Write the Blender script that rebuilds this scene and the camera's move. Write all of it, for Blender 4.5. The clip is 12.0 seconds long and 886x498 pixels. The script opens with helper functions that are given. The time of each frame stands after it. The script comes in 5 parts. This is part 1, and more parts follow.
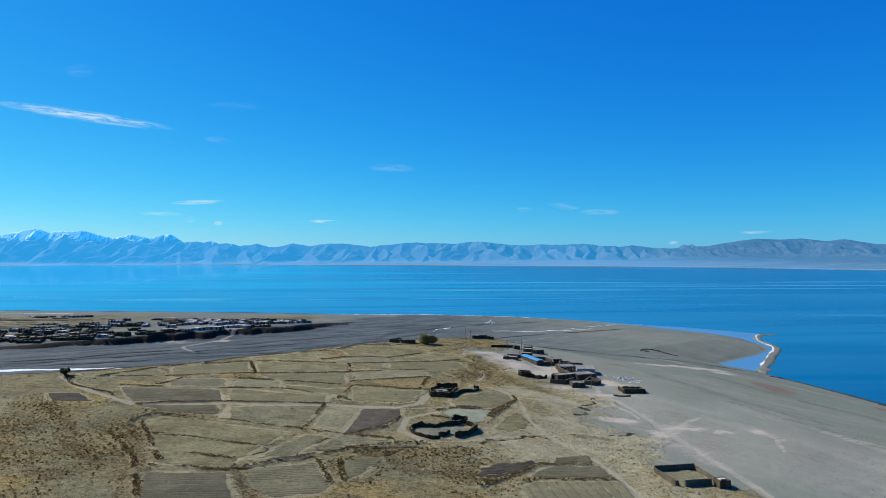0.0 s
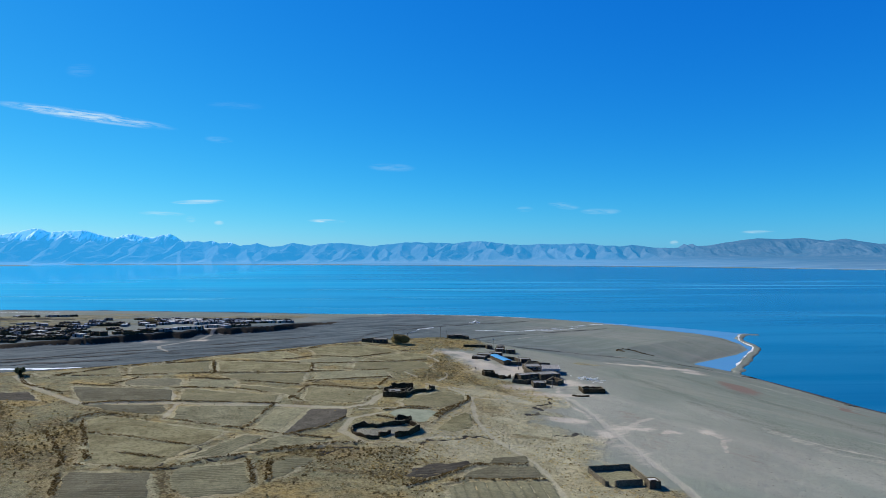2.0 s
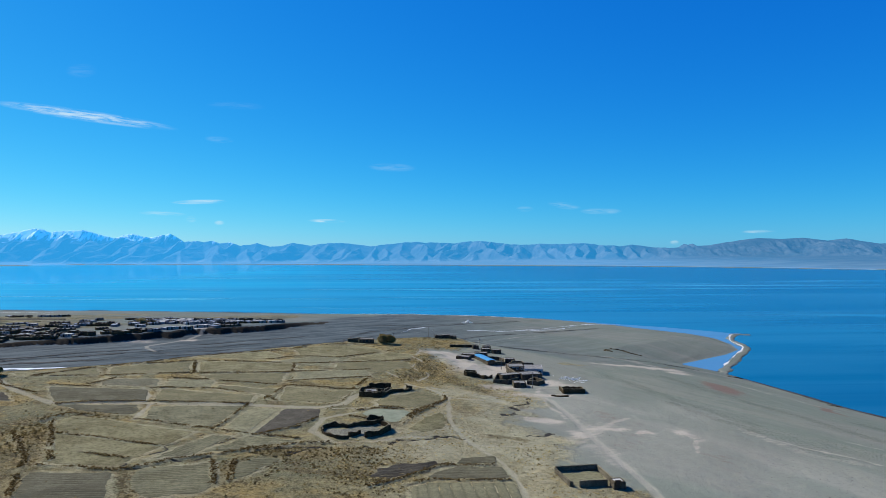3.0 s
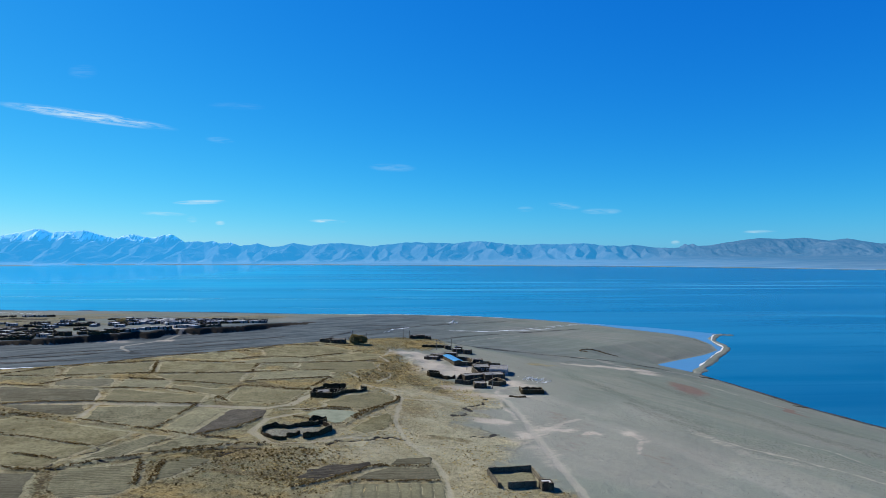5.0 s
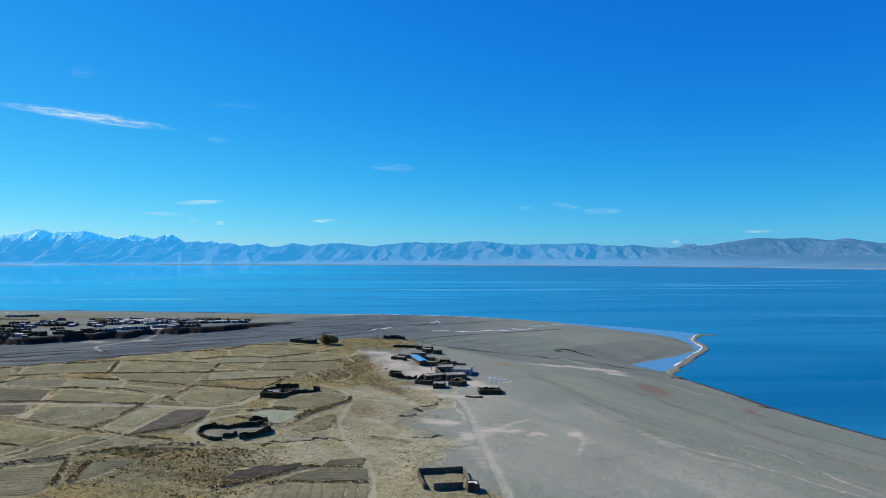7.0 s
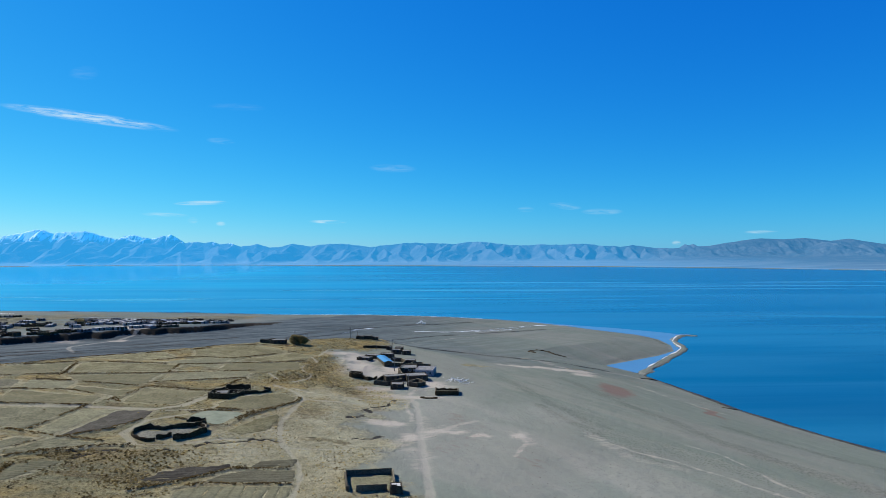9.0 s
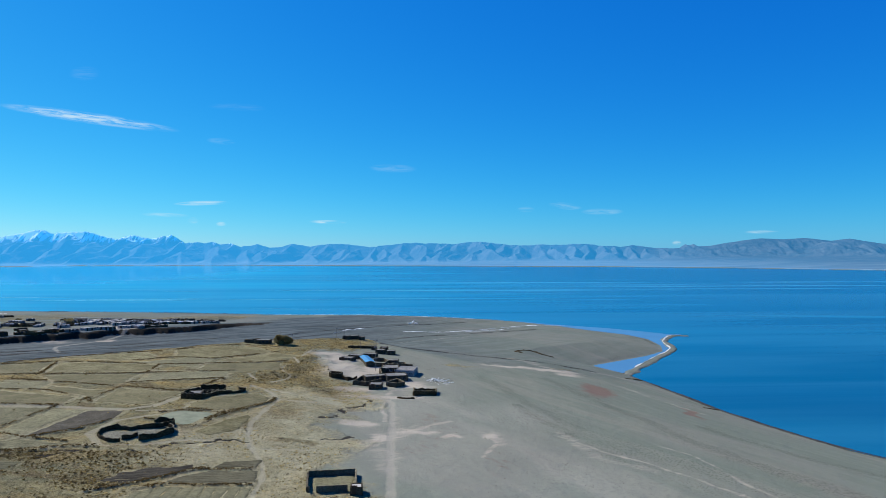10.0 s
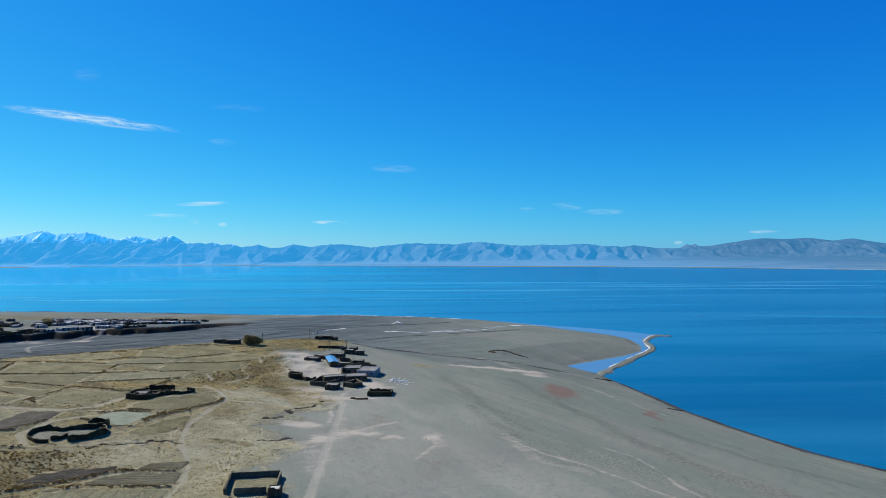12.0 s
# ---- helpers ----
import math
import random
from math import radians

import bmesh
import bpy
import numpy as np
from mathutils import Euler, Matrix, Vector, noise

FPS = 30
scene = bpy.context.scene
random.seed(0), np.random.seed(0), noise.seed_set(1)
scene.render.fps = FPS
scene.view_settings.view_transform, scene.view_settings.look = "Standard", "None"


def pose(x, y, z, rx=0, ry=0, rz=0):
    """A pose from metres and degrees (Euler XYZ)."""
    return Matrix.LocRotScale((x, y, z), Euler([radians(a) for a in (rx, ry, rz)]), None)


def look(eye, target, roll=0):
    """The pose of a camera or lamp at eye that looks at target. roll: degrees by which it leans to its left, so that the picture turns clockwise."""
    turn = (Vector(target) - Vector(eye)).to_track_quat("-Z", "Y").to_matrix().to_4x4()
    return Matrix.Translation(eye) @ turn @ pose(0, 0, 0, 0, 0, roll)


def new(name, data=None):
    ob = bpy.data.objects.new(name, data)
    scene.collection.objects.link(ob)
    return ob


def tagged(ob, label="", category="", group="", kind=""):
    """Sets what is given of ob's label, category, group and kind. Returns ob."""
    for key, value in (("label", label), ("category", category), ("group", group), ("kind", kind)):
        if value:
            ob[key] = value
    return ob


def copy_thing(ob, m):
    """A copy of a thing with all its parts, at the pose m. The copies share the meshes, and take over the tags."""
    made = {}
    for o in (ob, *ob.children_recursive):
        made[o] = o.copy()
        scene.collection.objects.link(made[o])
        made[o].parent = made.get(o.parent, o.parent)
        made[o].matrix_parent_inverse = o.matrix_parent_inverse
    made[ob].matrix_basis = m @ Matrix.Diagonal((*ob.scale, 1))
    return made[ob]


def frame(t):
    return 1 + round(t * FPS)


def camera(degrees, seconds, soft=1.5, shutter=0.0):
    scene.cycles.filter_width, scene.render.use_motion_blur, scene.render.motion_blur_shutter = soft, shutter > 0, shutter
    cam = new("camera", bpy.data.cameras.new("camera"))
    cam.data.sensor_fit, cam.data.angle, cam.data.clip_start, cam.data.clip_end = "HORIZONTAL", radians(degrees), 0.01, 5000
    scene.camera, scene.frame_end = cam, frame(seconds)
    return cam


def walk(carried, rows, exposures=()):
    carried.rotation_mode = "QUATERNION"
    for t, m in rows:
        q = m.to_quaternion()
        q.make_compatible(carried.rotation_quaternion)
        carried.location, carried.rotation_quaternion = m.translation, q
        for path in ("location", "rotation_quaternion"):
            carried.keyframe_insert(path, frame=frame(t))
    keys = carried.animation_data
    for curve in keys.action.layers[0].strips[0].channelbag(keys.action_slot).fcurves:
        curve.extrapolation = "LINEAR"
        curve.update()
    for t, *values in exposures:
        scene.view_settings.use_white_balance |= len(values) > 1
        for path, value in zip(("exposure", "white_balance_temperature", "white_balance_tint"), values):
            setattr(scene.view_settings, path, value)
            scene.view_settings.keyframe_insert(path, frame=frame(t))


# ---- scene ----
cam = camera(70.0, 12.0, soft=0.55)
# seconds, eye in metres, yaw, pitch and roll in degrees
PATH = [
    (0.0, 0.00, 0.00, 72.00, 0.000, 0.212, 0.154),
    (0.5, 4.30, 0.07, 72.01, 0.056, 0.194, 0.149),
    (1.0, 8.61, 0.15, 72.01, 0.117, 0.184, 0.147),
    (1.5, 12.93, 0.25, 72.02, 0.179, 0.178, 0.149),
    (2.0, 17.27, 0.36, 72.02, 0.231, 0.172, 0.154),
    (2.5, 21.62, 0.49, 72.02, 0.287, 0.166, 0.163),
    (3.0, 25.99, 0.63, 72.01, 0.353, 0.161, 0.171),
    (5.0, 43.61, 1.44, 71.94, 0.610, 0.176, 0.185),
    (5.5, 48.07, 1.70, 71.91, 0.668, 0.174, 0.191),
    (6.0, 52.54, 2.00, 71.87, 0.728, 0.171, 0.198),
    (6.5, 57.03, 2.33, 71.82, 0.781, 0.170, 0.203),
    (7.0, 61.54, 2.69, 71.77, 0.834, 0.172, 0.207),
    (9.0, 79.83, 4.52, 71.45, 1.058, 0.231, 0.219),
    (9.5, 84.46, 5.08, 71.34, 1.115, 0.240, 0.224),
    (10.0, 89.12, 5.69, 71.22, 1.183, 0.244, 0.236),
    (10.5, 93.80, 6.34, 71.09, 1.252, 0.250, 0.251),
    (11.0, 98.51, 7.04, 70.95, 1.327, 0.254, 0.264),
    (11.5, 103.25, 7.80, 70.79, 1.418, 0.266, 0.281),
    (12.0, 108.02, 8.61, 70.62, 1.516, 0.277, 0.302),
]
EXPOSURE, SKY_STRENGTH, SUN_STRENGTH = 0.42, 0.1, 4.6
SKY_POWER, SKY_GAIN = (2.12, 0.985, 0.448), (0.0265, 0.622, 2.68)
HAZE_GLOW, CLOUD_GLOW = 0.50, 0.7
LAKE_COLOUR, LAKE_GLARE, SHALLOW_COLOUR = (0.0, 0.092, 0.232), (0.0, 0.320, 0.570), (0.075, 0.185, 0.340)
# wisps of cloud: x, z, length, height, tilt, density
CLOUDS = [
    (-2733, 1111, 1504, 95, 8.5, 0.75),
    (-1855, 450, 463, 41, -1.5, 0.68),
    (-2137, 361, 394, 41, 2, 0.34),
    (-1920, 317, 99, 58, 0, 0.3),
    (-1704, 290, 90, 41, 0, 0.4),
    (-878, 300, 330, 33, 2, 0.71),
    (-388, 706, 394, 74, 2, 0.16),
    (916, 412, 276, 58, 7, 0.22),
    (1193, 368, 345, 58, 0, 0.26),
    (2384, 210, 291, 33, -1, 0.52),
    (1749, 131, 79, 41, 0, 0.6),
    (-2754, 1452, 271, 124, 0, 0.06),
    (-1572, 1181, 493, 66, 3, 0.05),
    (-1703, 923, 247, 58, 5, 0.11),
    (618, 388, 148, 49, 0, 0.15),
]
walk(cam, [(t, pose(x, y, z, 90 + pitch, roll, yaw)) for t, x, y, z, yaw, pitch, roll in PATH], exposures=[(0, EXPOSURE)])

# ---- world and sun ----
SUN_ELEVATION, SUN_AZIMUTH = 40.0, -60.0  # azimuth clockwise from +y
world = bpy.data.worlds.new("sky")
scene.world = world
world.use_nodes = True
wn, wl = world.node_tree.nodes, world.node_tree.links
sky = wn.new("ShaderNodeTexSky")
sky.sky_type = "NISHITA"
sky.sun_disc = False
sky.sun_elevation, sky.sun_rotation = radians(SUN_ELEVATION), radians(SUN_AZIMUTH)
sky.altitude, sky.air_density, sky.dust_density, sky.ozone_density = 1500, 1.0, 0.5, 4.0
split, joined = wn.new("ShaderNodeSeparateColor"), wn.new("ShaderNodeCombineColor")
wl.new(sky.outputs[0], split.inputs[0])
for i in range(3):
    power, gain = wn.new("ShaderNodeMath"), wn.new("ShaderNodeMath")
    power.operation, gain.operation = "POWER", "MULTIPLY"
    power.inputs[1].default_value, gain.inputs[1].default_value = SKY_POWER[i], SKY_GAIN[i]
    wl.new(split.outputs[i], power.inputs[0])
    wl.new(power.outputs[0], gain.inputs[0])
    wl.new(gain.outputs[0], joined.inputs[i])
# the thin air of a high plateau: the blue deepens towards the zenith
way_up, height, deep = wn.new("ShaderNodeTexCoord"), wn.new("ShaderNodeSeparateXYZ"), wn.new("ShaderNodeMapRange")
deep.interpolation_type = "SMOOTHSTEP"
for socket, value in zip(("From Min", "From Max", "To Min", "To Max"), (0.36, 0.95, 1.0, 0.45)):
    deep.inputs[socket].default_value = value
wl.new(way_up.outputs["Generated"], height.inputs[0])
wl.new(height.outputs[2], deep.inputs["Value"])
dimmed = wn.new("ShaderNodeVectorMath")
dimmed.operation = "SCALE"
wl.new(joined.outputs[0], dimmed.inputs[0])
wl.new(deep.outputs["Result"], dimmed.inputs["Scale"])
wl.new(dimmed.outputs[0], wn["Background"].inputs["Color"])
wn["Background"].inputs["Strength"].default_value = SKY_STRENGTH
sun = new("sun", bpy.data.lights.new("sun", "SUN"))
sun.data.energy, sun.data.angle, sun.data.color = SUN_STRENGTH, radians(0.53), (1.0, 0.97, 0.90)
az, el = radians(SUN_AZIMUTH), radians(SUN_ELEVATION)
sun.matrix_world = look((0, 0, 300), (-300 * math.sin(az) * math.cos(el), -300 * math.cos(az) * math.cos(el), 300 - 300 * math.sin(el)))


# ---- materials ----
class Mat:
    """A node material in the making."""

    def __init__(self, name, roughness=0.9, metallic=0.0, specular=0.2):
        self.m = bpy.data.materials.new(name)
        self.m.use_nodes = True
        self.n, self.l = self.m.node_tree.nodes, self.m.node_tree.links
        self.b = self.n["Principled BSDF"]
        self.b.inputs["Roughness"].default_value = roughness
        self.b.inputs["Metallic"].default_value = metallic
        self.b.inputs["Specular IOR Level"].default_value = specular
        geo = self.n.new("ShaderNodeNewGeometry")
        self.where = geo.outputs["Position"]
        self.island = geo.outputs["Random Per Island"]

    def put(self, value, socket):
        if isinstance(value, bpy.types.NodeSocket):
            self.l.new(value, socket)
        elif isinstance(value, tuple):
            socket.default_value = (*value, 1.0)[:4]
        else:
            socket.default_value = value

    def scaled(self, stretch, turn=0.0):
        """Places drawn out along the direction turn (degrees)."""
        node = self.n.new("ShaderNodeMapping")
        node.vector_type = "TEXTURE"
        node.inputs["Scale"].default_value = stretch
        node.inputs["Rotation"].default_value = (0, 0, radians(turn))
        self.l.new(self.where, node.inputs["Vector"])
        return node.outputs[0]

    def noise(self, scale, detail=5.0, rough=0.6, vector=None, warp=0.0):
        node = self.n.new("ShaderNodeTexNoise")
        node.inputs["Scale"].default_value = scale
        node.inputs["Detail"].default_value = detail
        node.inputs["Roughness"].default_value = rough
        node.inputs["Distortion"].default_value = warp
        self.l.new(vector or self.where, node.inputs["Vector"])
        return node.outputs["Fac"]

    def spots(self, scale, size):
        """Small round specks, one in each cell of about 1 / scale metres; size: their radius as a share of the cell."""
        node = self.n.new("ShaderNodeTexVoronoi")
        node.voronoi_dimensions = "2D"
        node.inputs["Scale"].default_value = scale
        self.l.new(self.where, node.inputs["Vector"])
        return self.step(self.math("SUBTRACT", size, node.outputs["Distance"]), -0.05, 0.06)

    def attr(self, name):
        node = self.n.new("ShaderNodeAttribute")
        node.attribute_name = name
        return node.outputs["Fac"]

    def step(self, value, a, b):
        node = self.n.new("ShaderNodeMapRange")
        node.interpolation_type = "SMOOTHSTEP"
        self.put(value, node.inputs["Value"])
        turned_round = a > b
        node.inputs["From Min"].default_value, node.inputs["From Max"].default_value = min(a, b), max(a, b)
        if turned_round:
            node.inputs["To Min"].default_value, node.inputs["To Max"].default_value = 1.0, 0.0
        return node.outputs["Result"]

    def math(self, op, a, b=0.0):
        node = self.n.new("ShaderNodeMath")
        node.operation = op
        self.put(a, node.inputs[0])
        self.put(b, node.inputs[1])
        return node.outputs[0]

    def mix(self, fac, a, b):
        node = self.n.new("ShaderNodeMix")
        node.data_type = "RGBA"
        self.put(fac, node.inputs[0])
        self.put(a, node.inputs[6])
        self.put(b, node.inputs[7])
        return node.outputs[2]

    def colour(self, value):
        self.put(value, self.b.inputs["Base Color"])
        return self

    def bump(self, height, strength=0.5, distance=0.1):
        node = self.n.new("ShaderNodeBump")
        node.inputs["Strength"].default_value, node.inputs["Distance"].default_value = strength, distance
        self.l.new(height, node.inputs["Height"])
        self.l.new(node.outputs[0], self.b.inputs["Normal"])
        return self

    def random(self):
        return self.n.new("ShaderNodeObjectInfo").outputs["Random"]


def soil(name, dark, light, scale=1.0, rough=0.95, bump=0.4, vary=0.0):
    """An earthy surface: two tones, coarse stains, streaks and fine grain."""
    k = Mat(name, rough, specular=0.1)
    coarse, fine, grain = k.noise(0.12 * scale, 5, 0.6, warp=0.6), k.noise(1.1 * scale, 6, 0.7), k.noise(4.5 * scale, 4, 0.7)
    c = k.mix(k.step(coarse, 0.38, 0.62), dark, light)
    c = k.mix(k.math("MULTIPLY", k.step(k.noise(0.3 * scale, 5, 0.65, k.scaled((2.2, 1, 1), 10), 0.8), 0.5, 0.64), 0.5), c, tuple(v * 0.72 for v in dark))
    c = k.mix(k.math("MULTIPLY", k.step(fine, 0.47, 0.58), 0.65), c, tuple(v * 0.55 for v in dark))
    c = k.mix(k.math("MULTIPLY", k.step(grain, 0.52, 0.62), 0.5), c, tuple(min(v * 1.4, 1) for v in light))
    # shade in the furrows, painted as darker soil
    c = k.mix(k.math("MULTIPLY", k.math("ADD", k.attr("furrow_shade"), k.math("MULTIPLY", k.math("SUBTRACT", fine, 0.5), k.attr("furrow_shade"))), 0.95), c, tuple(v * 0.42 for v in dark))
    if vary:
        c = k.mix(k.math("MULTIPLY", k.random(), vary), c, tuple(v * 0.75 for v in dark))
    return k.colour(c).bump(k.math("ADD", fine, grain), bump * 1.6, 0.35).m


def ground_material():
    k = Mat("dry_ground", 0.95, specular=0.08)
    big, mid, fine, grit = k.noise(0.018, 5, 0.62, warp=0.6), k.noise(0.11, 5, 0.6), k.noise(0.7, 6, 0.72), k.noise(2.6, 5, 0.75)
    streak = k.noise(0.22, 6, 0.62, k.scaled((7.0, 1.0, 1), -62), 0.8)
    wash = k.noise(0.05, 4, 0.6, k.scaled((5.0, 1.0, 1), -55), 0.6)
    gravel = k.mix(k.step(streak, 0.2, 0.8), (0.142, 0.162, 0.130), (0.178, 0.202, 0.163))
    gravel = k.mix(k.math("MULTIPLY", k.step(wash, 0.48, 0.68), 0.6), gravel, (0.230, 0.226, 0.182))
    # on the plain this mask is pale silt only
    gravel = k.mix(k.math("MULTIPLY", k.attr("silt_glare"), 0.75), gravel, k.mix(k.step(wash, 0.35, 0.65), (0.238, 0.252, 0.208), (0.306, 0.304, 0.256)))
    gravel = k.mix(k.math("MULTIPLY", k.step(fine, 0.5, 0.62), 0.3), gravel, (0.150, 0.152, 0.130))
    gravel = k.mix(k.math("MULTIPLY", k.step(k.noise(0.016, 4, 0.6, k.scaled((2.2, 1.0, 1), -58), 0.7), 0.46, 0.64), 0.35), gravel, (0.238, 0.222, 0.192))
    speckle = k.math("MULTIPLY", k.step(k.math("ADD", k.noise(0.03, 4, 0.6, k.scaled((3.0, 1.0, 1), -60), 0.5), k.math("MULTIPLY", k.attr("damp"), 0.35)), 0.48, 0.68), 0.25)
    gravel = k.mix(k.math("MULTIPLY", k.spots(0.95, speckle), 0.45), gravel, (0.062, 0.064, 0.045))
    straw = k.mix(k.step(mid, 0.3, 0.7), (0.178, 0.152, 0.072), (0.290, 0.250, 0.124))
    straw = k.mix(k.math("MULTIPLY", k.step(big, 0.42, 0.62), 0.7), straw, (0.214, 0.209, 0.121))
    straw = k.mix(k.math("MULTIPLY", k.step(k.noise(0.05, 4, 0.6, warp=0.8), 0.46, 0.62), 0.85), straw, (0.335, 0.242, 0.086))
    straw = k.mix(k.math("MULTIPLY", k.step(k.noise(0.028, 5, 0.65, k.scaled((1.6, 1, 1), 40), 1.0), 0.5, 0.60), 0.65), straw, (0.146, 0.152, 0.090))
    straw = k.mix(k.math("MULTIPLY", k.step(k.noise(0.09, 5, 0.65, k.scaled((1, 1.8, 1), 70), 1.2), 0.53, 0.63), 0.72), straw, (0.128, 0.092, 0.040))
    straw = k.mix(k.math("MULTIPLY", k.attr("dry"), 0.8), straw, k.mix(k.step(mid, 0.35, 0.65), (0.375, 0.342, 0.212), (0.475, 0.440, 0.300)))
    straw = k.mix(k.math("MULTIPLY", k.step(k.math("ADD", k.attr("brush"), k.math("MULTIPLY", k.math("SUBTRACT", k.noise(0.25, 5, 0.65, warp=0.8), 0.5), 2.2)), 0.25, 0.8), 0.62), straw, k.mix(k.step(mid, 0.4, 0.6), (0.135, 0.108, 0.048), (0.245, 0.180, 0.075)))
    worn = k.math("SUBTRACT", 1.0, k.math("MULTIPLY", k.attr("dry"), 0.55))
    straw = k.mix(k.math("MULTIPLY", k.math("MULTIPLY", k.step(fine, 0.46, 0.58), 0.62), worn), straw, k.mix(0.72, straw, (0.02, 0.014, 0.006)))
    straw = k.mix(k.math("MULTIPLY", k.step(grit, 0.5, 0.6), 0.5), straw, k.mix(0.62, straw, (0.56, 0.48, 0.30)))
    tuft = k.math("ADD", k.math("MULTIPLY", k.step(k.noise(0.045, 4, 0.6, warp=0.6), 0.46, 0.68), 0.24), k.math("MULTIPLY", k.attr("brush"), 0.18))
    tuft = k.math("MULTIPLY", tuft, k.math("SUBTRACT", 1.0, k.math("MULTIPLY", k.attr("dry"), 0.6)))
    straw = k.mix(k.math("MULTIPLY", k.spots(0.62, tuft), 0.7), straw, k.mix(mid, (0.040, 0.030, 0.012), (0.110, 0.070, 0.022)))
    straw = k.mix(k.math("MULTIPLY", k.spots(1.3, k.math("MULTIPLY", tuft, 0.9)), 0.7), straw, (0.058, 0.045, 0.020))
    ragged = k.math("ADD", k.attr("scrub"), k.math("MULTIPLY", k.math("SUBTRACT", mid, 0.5), 1.3))
    c = k.mix(k.step(ragged, 0.30, 0.70), gravel, straw)
    bed = k.mix(k.step(k.noise(0.16, 6, 0.65, k.scaled((7, 1, 1), 45), 0.5), 0.35, 0.65), (0.043, 0.058, 0.065), (0.100, 0.121, 0.128))
    c = k.mix(k.step(k.attr("bed"), 0.0, 1.0), c, bed)
    pale = k.math("ADD", k.attr("pale"), k.math("MULTIPLY", k.math("SUBTRACT", k.noise(0.35, 5, 0.65, k.scaled((3.5, 1, 1), 25), 1.2), 0.5), 1.8))
    c = k.mix(k.math("MULTIPLY", k.step(pale, 0.15, 1.2), 0.72), c, (0.46, 0.402, 0.330))
    # shade of the steep bluff face, painted as near-black earth
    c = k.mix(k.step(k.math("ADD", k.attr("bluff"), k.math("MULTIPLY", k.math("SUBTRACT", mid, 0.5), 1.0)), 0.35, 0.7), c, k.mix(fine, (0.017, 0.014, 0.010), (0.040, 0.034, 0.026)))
    c = k.mix(k.math("MULTIPLY", k.step(k.math("ADD", k.attr("red"), k.math("MULTIPLY", k.math("SUBTRACT", k.noise(0.5, 5, 0.65, k.scaled((2.5, 1, 1), -50), 0.8), 0.5), 1.6)), 0.15, 0.95), 0.75), c, (0.175, 0.105, 0.085))
    track = k.math("ADD", k.attr("track"), k.math("MULTIPLY", k.math("SUBTRACT", fine, 0.5), 1.2))
    c = k.mix(k.math("MULTIPLY", k.step(track, 0.25, 1.0), 0.62), c, k.mix(k.attr("scrub"), (0.320, 0.300, 0.254), (0.42, 0.385, 0.285)))
    c = k.mix(k.step(k.math("ADD", k.attr("damp"), k.math("MULTIPLY", k.math("SUBTRACT", fine, 0.5), 0.8)), 0.25, 0.95), c, (0.042, 0.039, 0.034))
    rough = k.math("ADD", 0.32, k.math("MULTIPLY", k.step(ragged, 0.30, 0.70), 0.68))
    k.colour(k.mix(k.math("MULTIPLY", k.math("MULTIPLY", k.step(k.noise(3.4, 4, 0.7), 0.52, 0.62), 0.45), rough), c, k.mix(0.65, c, (0.02, 0.016, 0.01))))
    return k.bump(k.math("MULTIPLY", k.math("ADD", fine, k.math("MULTIPLY", grit, 0.45)), rough), 1.0, 0.95).m


def water_material(name, deep, rough, ripple, glare=None):
    k = Mat(name, rough, specular=0.06)
    k.b.inputs["IOR"].default_value = 1.33
    bands = k.noise(0.012, 5, 0.6, k.scaled((9.0, 1.0, 1), 4), 0.5)
    slick = k.noise(0.004, 4, 0.6, k.scaled((7.0, 1.0, 1), -2), 0.3)
    sep = k.n.new("ShaderNodeSeparateXYZ")
    k.l.new(k.where, sep.inputs[0])
    # glare of the sunward western sky, painted as lighter water
    silt_glare = k.step(k.math("ADD", sep.outputs[0], k.math("MULTIPLY", k.math("SUBTRACT", slick, 0.5), 1500.0)), 750, -1500)
    # darker towards the near eastern shore: the steeper view put into the colour
    steep = tuple(v * 0.70 for v in deep)
    deep = k.mix(k.step(k.math("SUBTRACT", sep.outputs[1], k.math("MULTIPLY", sep.outputs[0], 0.5)), 750, 100), deep, steep) if glare else deep
    body = k.mix(silt_glare, deep, glare) if glare else k.mix(0.0, deep, deep)
    body = k.mix(k.step(bands, 0.35, 0.65), body, k.mix(0.12, body, (0.1, 0.4, 0.6)))
    # thin streaks of reflected low sky, painted into the body colour
    line = k.math("MULTIPLY", k.step(k.noise(0.017, 6, 0.6, k.scaled((24.0, 1.0, 1), 1), 0.2), 0.55, 0.68), k.math("MULTIPLY", k.step(k.noise(0.0022, 3, 0.5, k.scaled((4.0, 1.0, 1), 1)), 0.38, 0.6), k.step(sep.outputs[1], 820, 1050)))
    k.colour(k.mix(k.math("MULTIPLY", line, 0.5), body, (0.12, 0.42, 0.60)))
    calm = k.math("MAXIMUM", k.math("MULTIPLY", k.step(slick, 0.56, 0.60), k.step(sep.outputs[1], 1900, 1300)), k.math("MULTIPLY", k.step(sep.outputs[0], -500, -900), k.step(k.math("ADD", sep.outputs[1], k.math("MULTIPLY", k.math("SUBTRACT", bands, 0.5), 900.0)), 1250, 1700)))
    k.l.new(k.math("ADD", k.math("MULTIPLY", calm, -0.6 * rough), rough), k.b.inputs["Roughness"])
    return k.bump(k.math("MULTIPLY", k.noise(0.25, 3, 0.6, k.scaled((1, 2, 1))), k.math("SUBTRACT", 1.0, k.math("MULTIPLY", calm, 0.8))), ripple, 0.3).m


